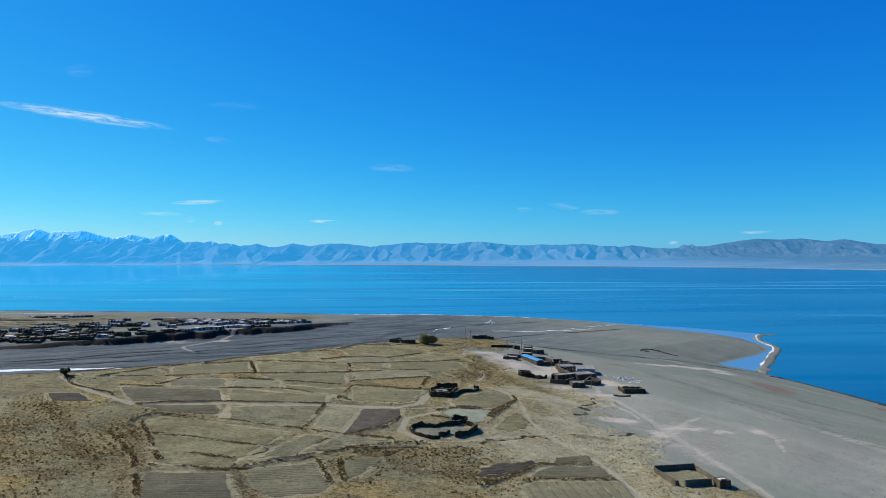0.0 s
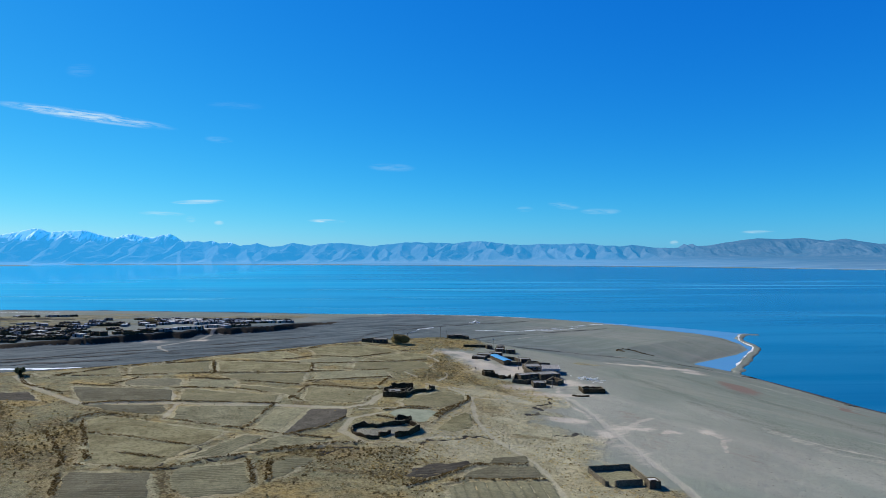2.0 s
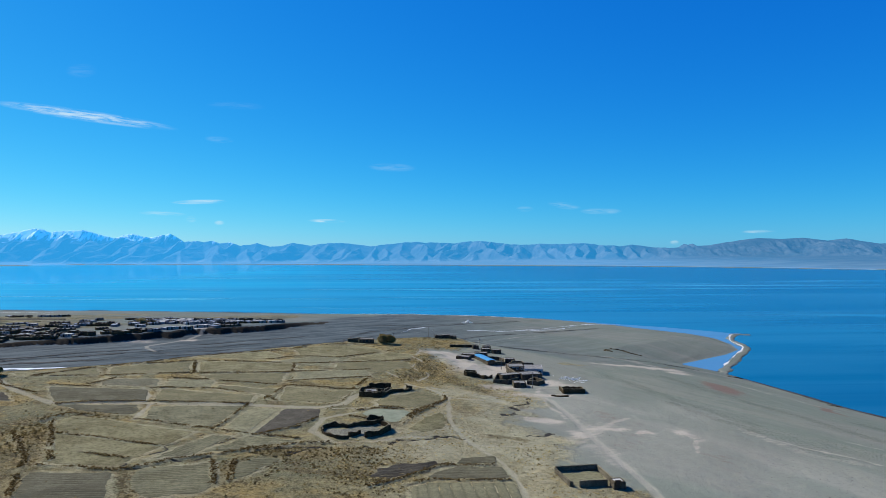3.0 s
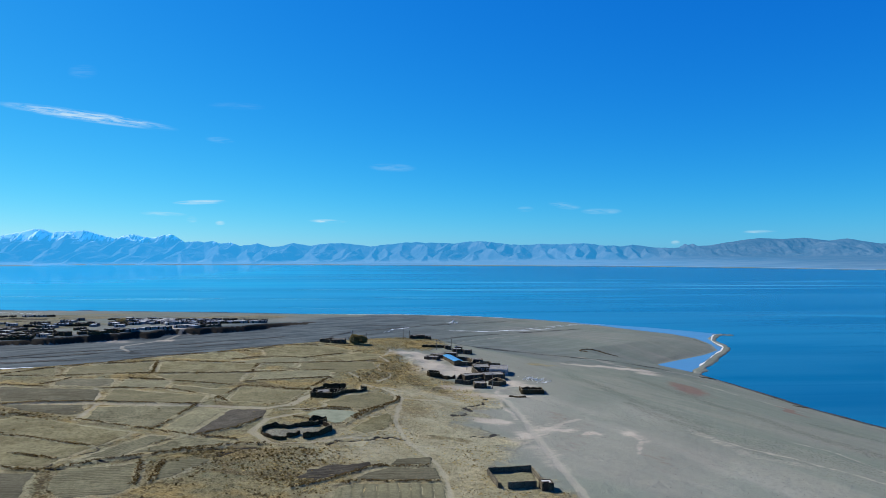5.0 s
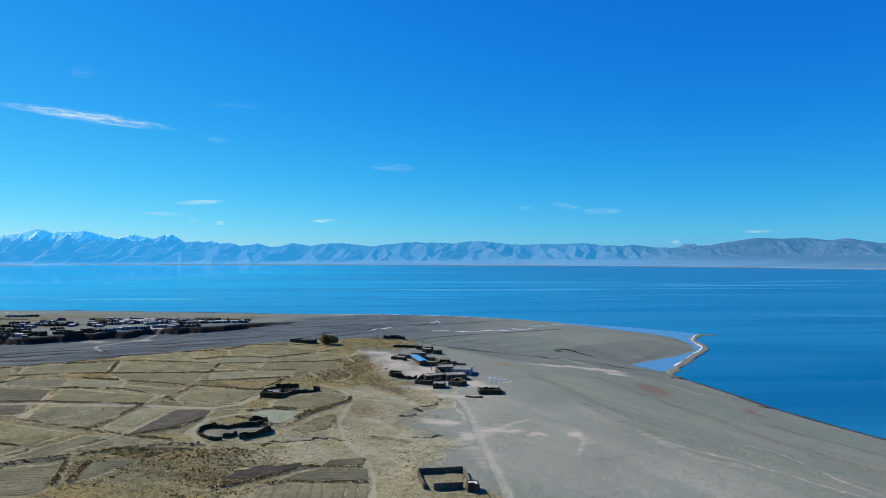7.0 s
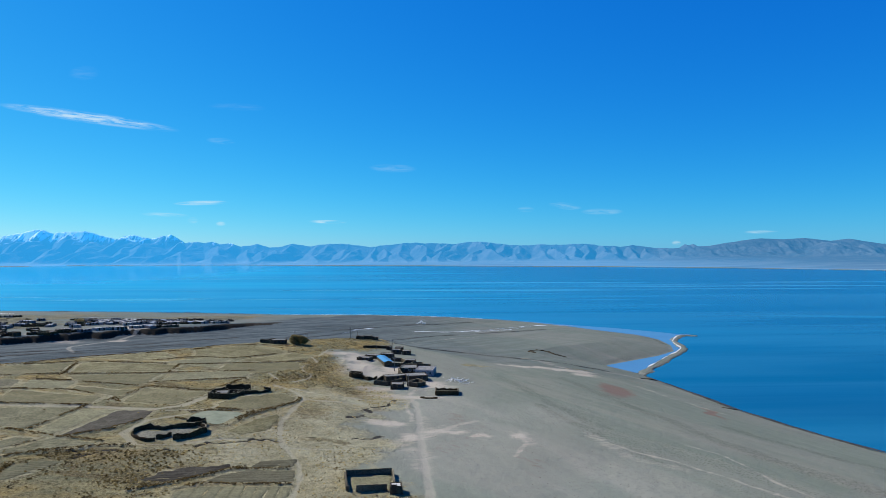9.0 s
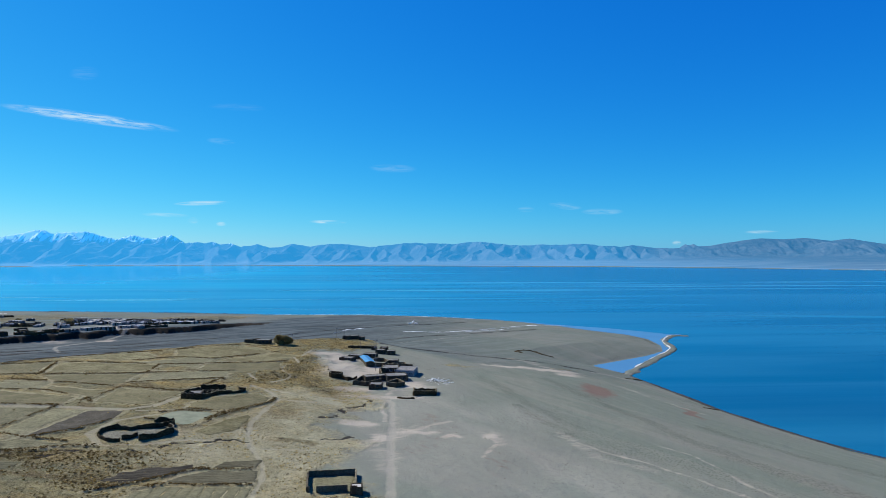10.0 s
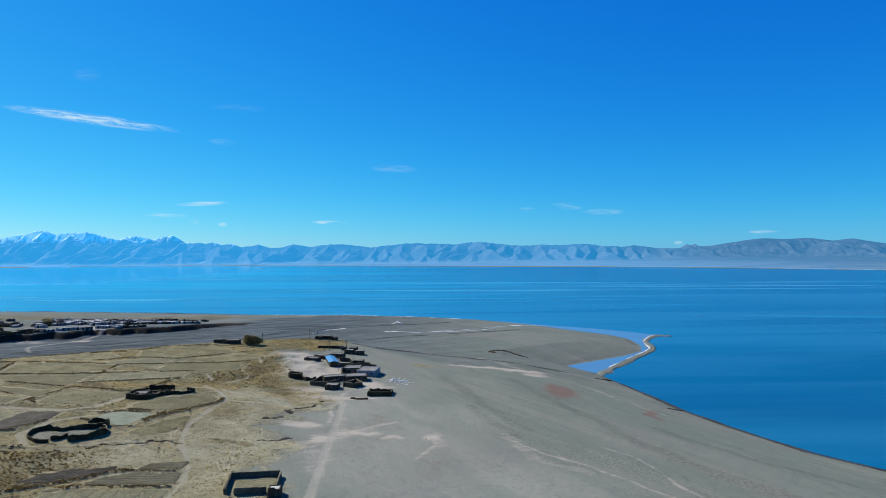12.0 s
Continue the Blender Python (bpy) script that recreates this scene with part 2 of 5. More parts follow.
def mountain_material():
    """Far range: rock, scree and snow, with haze painted on as a blue glow."""
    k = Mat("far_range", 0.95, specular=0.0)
    rock = k.mix(k.step(k.noise(0.009, 7, 0.7), 0.40, 0.60), (0.044, 0.058, 0.072), (0.078, 0.086, 0.096))
    c = k.mix(k.step(k.attr("scree"), 0.1, 0.9), rock, (0.105, 0.112, 0.116))
    c = k.mix(k.math("MULTIPLY", k.step(k.noise(0.010, 6, 0.65, k.scaled((5, 1, 1)), 0.6), 0.44, 0.60), 0.55), c, (0.046, 0.056, 0.066))
    c = k.mix(k.math("MULTIPLY", k.attr("beach"), 0.8), c, (0.270, 0.250, 0.205))
    edge = k.math("ADD", k.attr("snow"), k.math("MULTIPLY", k.math("SUBTRACT", k.noise(0.045, 7, 0.7, k.scaled((1, 6, 2.5), 0)), 0.5), 4.6))
    c = k.mix(k.math("MULTIPLY", k.math("MULTIPLY", k.step(edge, 0.5, 0.85), k.step(k.attr("snow"), 0.04, 0.3)), 0.85), c, (0.62, 0.68, 0.74))
    k.colour(c)
    # the rock itself emits blue in place of haze
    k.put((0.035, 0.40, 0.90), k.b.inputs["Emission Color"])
    k.l.new(k.math("MULTIPLY", k.attr("haze"), HAZE_GLOW), k.b.inputs["Emission Strength"])
    return k.bump(k.noise(0.02, 6, 0.7), 0.6, 20).m


def plain(name, colour, rough=0.8, metallic=0.0, vary=0.25, scale=3.0):
    k = Mat(name, rough, metallic)
    k.colour(k.mix(k.step(k.noise(scale, 5, 0.65), 0.25, 0.75), tuple(v * (1 - vary) for v in colour), tuple(min(1, v * (1 + vary)) for v in colour)))
    return k.m


GROUND = ground_material()
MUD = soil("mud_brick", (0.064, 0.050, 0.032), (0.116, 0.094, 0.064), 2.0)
# same mud, with the sunlight on wall tops put into the colour
SUNLIT_TOP = soil("sunlit_wall_top", (0.20, 0.165, 0.105), (0.30, 0.255, 0.17), 2.5)
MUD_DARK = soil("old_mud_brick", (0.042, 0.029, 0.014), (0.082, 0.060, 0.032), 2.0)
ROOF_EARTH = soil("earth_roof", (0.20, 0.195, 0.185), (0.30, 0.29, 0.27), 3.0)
FIELD = {
    "stubble": soil("stubble", (0.179, 0.168, 0.098), (0.254, 0.236, 0.140), 1.0, vary=0.5),
    "olive": soil("olive_stubble", (0.155, 0.140, 0.074), (0.225, 0.200, 0.110), 1.0, vary=0.5),
    "plough": soil("ploughed_soil", (0.136, 0.125, 0.078), (0.206, 0.190, 0.122), 1.5, vary=0.5),
    "dark": soil("dark_ploughed_soil", (0.076, 0.066, 0.048), (0.116, 0.104, 0.078), 1.5, vary=0.5),
    "floor": soil("trodden_floor", (0.179, 0.172, 0.130), (0.247, 0.240, 0.185), 1.5),
    "straw": soil("dry_grass", (0.145, 0.125, 0.060), (0.276, 0.252, 0.138), 1.0, vary=0.5),
}
WHITE = plain("limewash", (0.46, 0.45, 0.42))
PALE_WALL = soil("pale_plaster", (0.25, 0.245, 0.25), (0.36, 0.355, 0.36), 2.0)
VILLAGE_WALL = soil("grey_village_plaster", (0.115, 0.118, 0.125), (0.19, 0.19, 0.20), 2.0)
SHEET = plain("dull_blue_grey_sheet", (0.20, 0.23, 0.30), 0.55, 0.2, 0.2, 0.8)
TIMBER = plain("dark_timber", (0.050, 0.036, 0.026))
GLASS = plain("window_glass", (0.03, 0.04, 0.05), 0.1, 0.0)
BLUE_SHEET = plain("blue_sheet", (0.085, 0.300, 0.520), 0.45, 0.0, 0.12)
METAL = plain("grey_metal", (0.24, 0.25, 0.27), 0.5, 0.5)
CLOTH = plain("faded_white_cloth", (0.80, 0.82, 0.86), 0.9)
POLE = plain("weathered_pole", (0.17, 0.15, 0.13), 0.9)


def leaf_material(name, dark, light):
    k = Mat(name, 0.9, specular=0.1)
    colour = k.mix(k.math("POWER", k.island, 0.7), dark, light)
    thin, both = k.n.new("ShaderNodeBsdfTranslucent"), k.n.new("ShaderNodeMixShader")
    k.l.new(colour, thin.inputs["Color"])
    both.inputs[0].default_value = 0.42
    k.l.new(k.b.outputs[0], both.inputs[1])
    k.l.new(thin.outputs[0], both.inputs[2])
    k.l.new(both.outputs[0], k.n["Material Output"].inputs["Surface"])
    return k.colour(colour).m


SCRUB = leaf_material("dry_scrub", (0.050, 0.039, 0.017), (0.245, 0.182, 0.074))
DRY_GRASS = leaf_material("dry_tussock_grass", (0.230, 0.178, 0.072), (0.450, 0.350, 0.155))
HEDGE = leaf_material("hedge_scrub", (0.040, 0.028, 0.011), (0.185, 0.125, 0.045))
STONE = leaf_material("field_stones", (0.070, 0.072, 0.056), (0.170, 0.168, 0.138))
LEAF = leaf_material("dusty_leaves", (0.170, 0.138, 0.060), (0.320, 0.255, 0.118))
LEAF_GREEN = leaf_material("dark_leaves", (0.035, 0.045, 0.025), (0.085, 0.100, 0.055))


# -- terrain: the lie of the land as one function of x and y --
SHORE = [(-3000, 930), (-550, 785), (-330, 764), (-223, 747), (-119, 726), (-16, 721), (72, 697), (128, 668), (160, 640),
         (186, 612), (203, 586), (235, 546), (244, 519), (243, 485), (236, 458), (218, 437), (198, 421), (174, 401), (187, 376), (193, 352),
         (198, 330), (206, 293), (217, 262), (229, 234), (246, 212), (285, 150), (340, 70), (450, -60), (900, -500)]
SPIT = [(185, 368), (195, 385), (209, 408), (224, 431), (240, 455), (247, 468), (250, 490), (252, 505), (258, 521), (266, 535), (273, 542), (280, 538)]
EDGE_X = (-900, -500, -300, -190, -160, -137, -113, -90, -63, -40, -20, 8, 34, 60, 100, 140, 900)
EDGE_Y = (-400, -60, 105, 198, 220, 236, 258, 285, 322, 352, 374, 397, 404, 365, 325, 320, 320)
FAR_X, FAR_Y = (-3500, -2340, -2148, -2090, -1187, 26, 823, 1204, 1558, 3500), (3300, 3317, 3290, 3540, 3481, 3098, 2828, 2565, 2202, 1500)
BLUFF = [(-900, -150), (-420, 190), (-330, 272), (-250, 350), (-191, 401), (-146, 450), (-107, 491), (-89, 541), (-70, 600), (-60, 640)]


def smooth(a, b, v):
    u = np.clip((v - a) / (b - a), 0, 1)
    return u * u * (3 - 2 * u)


def far_from(line, x, y):
    """Distance from a line of points, and the side: positive to its right."""
    best, side = np.full(np.shape(x), 1e9), np.zeros(np.shape(x))
    for (ax, ay), (bx, by) in zip(line, line[1:]):
        ex, ey = bx - ax, by - ay
        u = np.clip(((x - ax) * ex + (y - ay) * ey) / (ex * ex + ey * ey), 0, 1)
        dx, dy = x - ax - u * ex, y - ay - u * ey
        d = np.hypot(dx, dy)
        s = ey * dx - ex * dy
        near = d < best - 1e-6
        best, side = np.where(near, d, best), np.where(near, s, side)
    return best, side


def inside(ring, x, y):
    hit = np.zeros(np.shape(x), bool)
    for (ax, ay), (bx, by) in zip(ring, ring[1:] + ring[:1]):
        if ay != by:
            hit ^= ((ay > y) != (by > y)) & (x < (bx - ax) * (y - ay) / (by - ay) + ax)
    return hit


LAND = SHORE + [(900, -3500), (-6000, -3500), (-6000, 930)]


def bump(x, y, cx, cy, r, h):
    return h * np.exp(-((x - cx) ** 2 + (y - cy) ** 2) / (r * r))


def ground_height(x, y):
    x, y = np.asarray(x, float), np.asarray(y, float)
    d, _ = far_from(SHORE, x, y)
    d = np.where(inside(LAND, x, y), d, -d)
    terrace = 19.8 - 0.0568 * x - 0.0085 * (y - 220)
    terrace = np.where(terrace > 30, 30 + (terrace - 30) * 0.3, terrace)
    terrace = terrace + bump(x, y, 8, 207, 34, 2.4) + bump(x, y, 37, 268, 22, -1.6) + bump(x, y, 22, 156, 22, -1.4) + bump(x, y, 115, 225, 40, 1.5)
    k = 0.174 + (0.06 - 0.174) * smooth(410, 540, y)
    ramp = 16.5 * np.tanh(np.maximum(d, 0) * k / 16.5)
    gentle = terrace + (np.minimum(terrace, ramp + 0.3 * smooth(0, 60, 130 - x) * (terrace - ramp).clip(0, 9)) - terrace) * smooth(10, 75, x)
    river = 1 + 0.024 * (673 - x - y)
    low = np.clip(np.maximum(river, (8 - 0.035 * (y - 410)) * smooth(-10, 60, x)), 0.4, 20)
    bd, bs = far_from(BLUFF, x, y)
    up = np.where(bs < 0, 0.4 * np.clip(bd / 14, 0, 1) + 0.6 * smooth(9.5, 13.5, bd - 12 * (fractal(x, y, 15, 3, 63) - 0.45)), 0) * 5.6 * (1 - smooth(500, 620, y))
    low = np.minimum(low + up, 17.5)
    edge = np.interp(x, EDGE_X, EDGE_Y)
    width = 16 + 60 * smooth(35, 75, x)
    z = gentle + (low - gentle) * smooth(-2, 1, (y - edge - width) / (width * 0.5))
    z = np.minimum(z, np.maximum(np.maximum(d, 0) * k * 1.1, 0.25))
    z = np.where(d > 0, z * smooth(-1, 6, d) , np.maximum(0.12 * d - 0.05, -5))
    sd, _ = far_from(SPIT, x, y)
    z = np.maximum(z, np.where(sd < 9, 0.55 - 0.5 * (sd / (1.3 + 4.4 * fractal(x, y, 9, 3, 33) ** 1.5)) ** 4, -9))
    far = smooth(0, 500, y - np.interp(x, FAR_X, FAR_Y))
    return np.where(y > 1400, np.where(far > 0, 0.3 + 2 * far, -5), z)


def ground(x, y):
    return float(ground_height(x, y))


def mesh_from(name, verts, faces, material, smooth_shade=False):
    data = bpy.data.meshes.new(name)
    data.from_pydata([tuple(v) for v in verts], [], [tuple(f) for f in faces])
    data.materials.append(material)
    if smooth_shade:
        data.shade_smooth()
    return data


def grid_mesh(name, x, y, z, material, masks=None):
    """A sheet over the rows and columns of x, y, z."""
    r, c = x.shape
    data = bpy.data.meshes.new(name)
    i = np.arange(r * c).reshape(r, c)
    quads = np.stack([i[:-1, :-1], i[:-1, 1:], i[1:, 1:], i[1:, :-1]], -1).reshape(-1)
    n = (r - 1) * (c - 1)
    data.vertices.add(r * c)
    data.vertices.foreach_set("co", np.stack([x, y, z], -1).astype(np.float32).ravel())
    data.loops.add(n * 4)
    data.loops.foreach_set("vertex_index", quads.astype(np.int32))
    data.polygons.add(n)
    data.polygons.foreach_set("loop_start", np.arange(0, n * 4, 4, dtype=np.int32))
    data.update(calc_edges=True)
    for key, values in (masks or {}).items():
        data.attributes.new(key, "FLOAT", "POINT").data.foreach_set("value", values.astype(np.float32).ravel())
    data.materials.append(material)
    data.shade_smooth()
    data.validate()
    return data


def hash_noise(x, y, scale, seed=0):
    """Smooth value noise on arrays, 0 to 1."""
    u, v = x / scale + seed * 17.3, y / scale - seed * 9.1
    iu, iv = np.floor(u), np.floor(v)
    fu, fv = u - iu, v - iv
    fu, fv = fu * fu * (3 - 2 * fu), fv * fv * (3 - 2 * fv)

    def h(a, b):
        s = np.sin(a * 127.1 + b * 311.7 + seed * 74.7) * 43758.5453
        return s - np.floor(s)
    return (h(iu, iv) * (1 - fu) + h(iu + 1, iv) * fu) * (1 - fv) + (h(iu, iv + 1) * (1 - fu) + h(iu + 1, iv + 1) * fu) * fv


def fractal(x, y, scale, octaves=5, seed=0, gain=0.5):
    total, amp, weight = 0, 1.0, 0
    for o in range(octaves):
        total, weight = total + amp * hash_noise(x, y, scale, seed + o), weight + amp
        amp, scale = amp * gain, scale / 2
    return total / weight


# ---- the ground ----
# Where the yellow terrace gives way to the grey gravel plain
SCRUB_RIM = [(90, -300), (70, 100), (71, 149), (55, 165), (60, 186), (48, 200), (52, 220), (60, 238), (42, 268),
             (28, 300), (16, 330), (14, 345), (30, 352), (40, 375), (44, 410), (20, 425), (-700, 425)]
TRACKS = [
    (1.8, [(-136, 226), (-123, 214), (-108, 203), (-95, 194.5), (-86, 197), (-71, 201), (-37.5, 205), (-15, 202), (-8, 206), (-5, 224), (1, 236)]),
    (0.9, [(-71, 201.5), (-73.5, 211), (-80, 221)]),
    (1.0, [(-68, 201), (-64.5, 183)]),
    (0.75, [(-12, 200.5), (1, 202), (7, 213), (9, 233), (11, 247), (21.5, 236), (26.6, 226), (26.4, 209), (26.8, 196), (29.3, 186), (32.5, 178), (37, 171), (40.1, 165), (42.4, 156), (43.4, 147), (45, 120)]),
    (0.7, [(26.7, 227.7), (33.5, 226.9), (40.2, 229.9), (47, 233)]),
    (1.5, [(76, 100), (74, 149), (70.5, 182), (67.5, 218), (65, 240), (58, 250)]),
]
TRACKS += [
    (1.0, [(10, 249), (26, 238), (47, 239), (63, 241)]),
    (0.5, [(-9, 169), (7, 173), (15, 178), (30, 182), (34, 177), (50, 179)]),
    (1.2, [(-5, 170), (-12, 178), (-11, 190), (-2, 197)]),
    (1.6, [(-154, 486), (-153, 462), (-155, 442), (-162, 420), (-167, 406), (-162, 396), (-150, 382)]),
    (0.6, [(10, 352), (12, 336), (7, 322), (14, 306), (10, 290), (18, 276), (14, 262)]),
    (0.8, [(12, 331), (0, 316), (6, 300), (-4, 282), (8, 262)]),
]
STREAMS = [
    (2.0, [(-300, 255), (-215, 305), (-178, 318), (-145, 316)]),
    (1.2, [(-290, 240), (-205, 285), (-168, 300), (-140, 300)]),
    (2.4, [(193, 615), (170, 608), (148, 602), (128, 580)]),
    (1.8, [(124, 572), (107, 555), (90, 545), (72, 535), (42, 548)]),
    (1.0, [(150, 590), (118, 552), (95, 540)]),
    (1.3, [(-12, 518), (-6, 543), (8, 570)]),
    (1.6, [(-119, 722), (-60, 722), (-16, 717), (30, 707), (72, 696), (110, 670)]),
    (1.2, [(-600, 700), (-470, 690), (-400, 686)]),
]
CHANNELS = [(3.5, [(150, 640), (184, 606), (203, 582), (231, 545), (240, 519), (239, 488)]), (1.3, [(-60, 372), (-50, 440), (-43, 512), (-12, 552), (41, 606), (100, 640)]), (1.2, [(-230, 330), (-150, 400), (-80, 480)]),
            (1.0, [(40, 390), (90, 372), (130, 365), (165, 350)]), (1.0, [(104, 347), (134, 345), (161, 330)]),
            (0.8, [(-100, 505), (-70, 480), (-58, 440)]), (1.0, [(-260, 300), (-200, 345), (-150, 385), (-110, 420)]), (3.5, [(-900, 805), (-550, 780), (-330, 759), (-223, 742), (-150, 728)]), (1.5, [(-500, 640), (-350, 628), (-260, 640)]),
            (1.2, [(-480, 560), (-330, 548), (-250, 530)]), (1.2, [(-420, 500), (-300, 492), (-230, 500)])]
# Broad dark bands of stony speckle on the plain
BANDS = [(4.0, [(131, 310), (143, 277), (156, 240), (166, 206), (179, 182), (196, 160)]), (3.0, [(100, 300), (112, 262), (122, 235), (130, 215)]), (3.0, [(178, 235), (196, 205), (214, 180)]), (2.5, [(112, 245), (120, 220), (124, 205)])]
SEAMS = [(0.7, [(121, 205), (131, 191), (145, 178), (157, 164), (172, 150)]), (0.5, [(150, 200), (158, 190), (167, 163)]), (1.2, [(87, 217), (77, 206), (70, 198)]),
         (0.8, [(64, 259), (62, 235), (66, 212)]), (0.6, [(97, 203), (100, 192), (97, 180)]), (0.8, [(100, 500), (60, 470), (20, 440)])]
# Strips of rough bushes between the western parcels
BRUSH_STRIPS = [(6.0, [(-82, 169), (-75, 155), (-69, 142)]), (7.0, [(-66, 136), (-60, 122), (-55, 110)]), (3.5, [(-119, 189), (-105, 172), (-91, 156), (-81, 146), (-73, 140), (-65, 139)]),
                (4.5, [(-47, 143), (-41, 137), (-36, 127), (-35, 116)]), (3.0, [(-88, 186), (-80, 186), (-70, 192)]), (2.5, [(-96, 196), (-88, 187), (-78, 182)]), (4.0, [(-20, 160), (-8, 162), (8, 166)])]
DITCHES = [(0.45, [(-49, 145), (-44, 160), (-38.8, 172)]), (0.45, [(-37, 155), (-31, 168), (-27, 170)]), (0.7, [(-15, 159.5), (-6.5, 165), (-2, 167.5), (6, 168)]), (0.7, [(-49, 141), (-38, 150), (-26, 158), (-15, 164), (-3, 165)]), (1.3, [(44.2, 206.2), (46.1, 214.4), (48.7, 217.9), (49.5, 223.7), (53.8, 230.9), (58.5, 239.7)]), (1.2, [(37.6, 184.9), (43.0, 189.7), (52.0, 191.4), (57.3, 193.9)]), (0.6, [(7.6, 171.4), (15.4, 176.2), (23.5, 178.9), (29.5, 182.9)])]
PALE = [(57, 206, 6, 3), (76, 200, 8, 2.5), (66, 193, 4, 4), (99, 199, 2.5, 4), (118, 338, 14, 3), (138, 339, 15, 4), (147, 331, 8, 5), (36, 300, 9, 16), (32, 322, 11, 12),
        (46, 292, 12, 10), (24, 334, 9, 8), (52, 304, 8, 12), (48, 262, 9, 5), (70, 272, 10, 7), (-190, 424, 18, 8), (-165, 470, 20, 10), (-152, 440, 8, 4), (60, 250, 14, 4), (88, 196, 4, 1.5)]
DRY = [(36, 306, 6, 30), (25, 172, 28, 18), (62, 170, 14, 30), (55, 235, 14, 24), (30, 190, 20, 16), (50, 186, 14, 22), (46, 140, 24, 28), (36, 205, 18, 22), (45, 230, 16, 18), (38, 180, 16, 22), (48, 168, 12, 20), (30, 235, 14, 14)]
RED = [(152, 292, 6.5, 14), (185, 266, 2.5, 9)]
RED_FAINT = [(98, 175, 3, 10), (82, 215, 6, 8), (146, 335, 9, 4), (52, 222, 6, 8), (172, 330, 8, 12)]
BRUSH = [(14, 292, 9, 22), (20, 322, 7, 16), (26, 270, 9, 9), (45, 184.5, 7, 2.5), (51, 221, 3, 8), (34, 213, 7, 9), (-8, 158, 11, 4), (6, 150, 8, 4.5), (-22, 146, 4, 8), (-52, 142, 4, 14), (-88, 172, 5, 14), (-75, 150, 8, 10), (-120, 160, 14, 10), (-105, 140, 12, 12), (28, 194, 5, 5), (15, 300, 5, 16), (10, 270, 8, 8), (18, 325, 6, 10), (24, 285, 5, 12), (6, 315, 4, 14), (30, 262, 7, 6), (14, 345, 8, 6), (40, 252, 6, 4), (-2, 285, 4, 8)]
RED_SMEARS = [(4.5, [(73, 178), (79, 191), (88, 206)]), (4.0, [(101.5, 197), (100.5, 178), (99, 166)]), (3.5, [(191, 290), (187, 273), (181, 252)]), (3.0, [(163, 345), (156, 314), (151, 292)])]
PALE_SMEARS = [(3.5, [(62, 188), (70, 178), (72, 165)]), (5.0, [(68, 216), (69, 199), (78, 206)]), (2.0, [(101.5, 204), (100.8, 191)]), (1.8, [(120.6, 208), (124.5, 195), (128.4, 184), (141, 175)]), (3.0, [(120, 372), (130, 360), (138, 346), (146, 334)]), (2.0, [(163, 347), (176, 352), (186, 340)]), (1.6, [(171, 315), (180, 290), (189, 270)])]

# Banks between the parcels
HEDGES = [
    [(-76, 165), (-66, 164), (-47, 160)],
    [(-62, 152), (-50, 150)],
    [(-94, 193.5), (-86, 198.5), (-70, 203.5), (-38, 206.5)],
    [(-87, 175), (-84, 183.5), (-78, 183)],
    [(-86, 163), (-72, 147), (-60, 124)],
    [(-66, 142), (-49, 141.5), (-38, 151.5), (-26, 158.5), (-15, 165)],
    [(-64.5, 183), (-40, 176.5), (-27, 172.5), (-14, 171)],
    [(-38.5, 205), (-39, 178)],
    [(-111, 218), (-78, 221.5), (-71, 225)],
    [(-135, 227), (-104, 237), (-78, 250), (-40, 263), (-8, 280)],
    [(-113, 254), (-84, 278), (-42, 284), (8, 308)],
]
HEDGES += [
    [(-75, 223), (-57, 226), (-38, 219.5), (-31, 211)],
    [(-33, 237), (-7, 231.5), (4, 240)],
    [(-60, 239), (-38, 238), (-34, 246), (-6, 262)],
    [(-78, 240), (-62, 240.5)],
    [(-90, 288), (-62, 315), (-46, 334)],
    [(-100, 222), (-97, 235)],
    [(-74, 250), (-84, 276)],
    [(-39, 264), (-42, 283)],
    [(-58, 289), (-45, 303), (-26, 306), (-4, 335)],
    [(-13, 190), (-17, 181), (-27, 172)],
    [(-3, 199), (5, 200.8), (14, 200.6)],
    [(-3.5, 192), (2, 189.8)],
]
HEDGES += [
    [(11.9, 187.7), (15.7, 200.7), (20.6, 210.4), (25.2, 221.4), (25.0, 228.4)],
    [(12.8, 187.2), (16.8, 199.9), (21.6, 209.6)],
    [(8, 141), (12.8, 146.9), (19.3, 155.0), (24.1, 160.6), (27, 162)],
    [(25.5, 160.9), (37.8, 162.6)],
    [(16.6, 145.2), (21.8, 150.4), (29.7, 151.0), (41.3, 152.4)],
    [(4, 203.4), (13.5, 202.6), (16, 203)],
    [(-25, 152), (-22, 139)],
    [(-30, 151), (-24, 136)],
    [(-58, 315), (-48, 340), (-28, 352), (-4, 350)],
    [(-110, 256), (-90, 285)],
    [(-65, 145), (-84, 176)],
    [(-128, 226), (-114, 252)],
    [(-5, 169), (-14, 167), (-26, 160)],
    [(-136, 228), (-126, 215), (-108, 206)],
    [(-9, 232), (-6, 263)],
    [(-35, 213), (-34, 236)],
]


def ground_detail(x, y):
    """Small unevenness: swells, tussocks, and hummocks on the slope above the hamlet."""
    slope = smooth(-4, 8, x) * smooth(50, 34, x) * smooth(205, 235, y) * smooth(370, 335, y)
    west = smooth(-70, -85, x) * smooth(205, 185, y)
    hum = 1 - np.abs(2 * fractal(x, y * 0.7, 13, 3, 15) - 1)
    return 0.5 * (fractal(x, y, 14, 4, 3) - 0.5) + 0.25 * (fractal(x, y, 2.6, 2, 4) - 0.5) + (2.2 * slope + 1.1 * west) * (hum - 0.5)


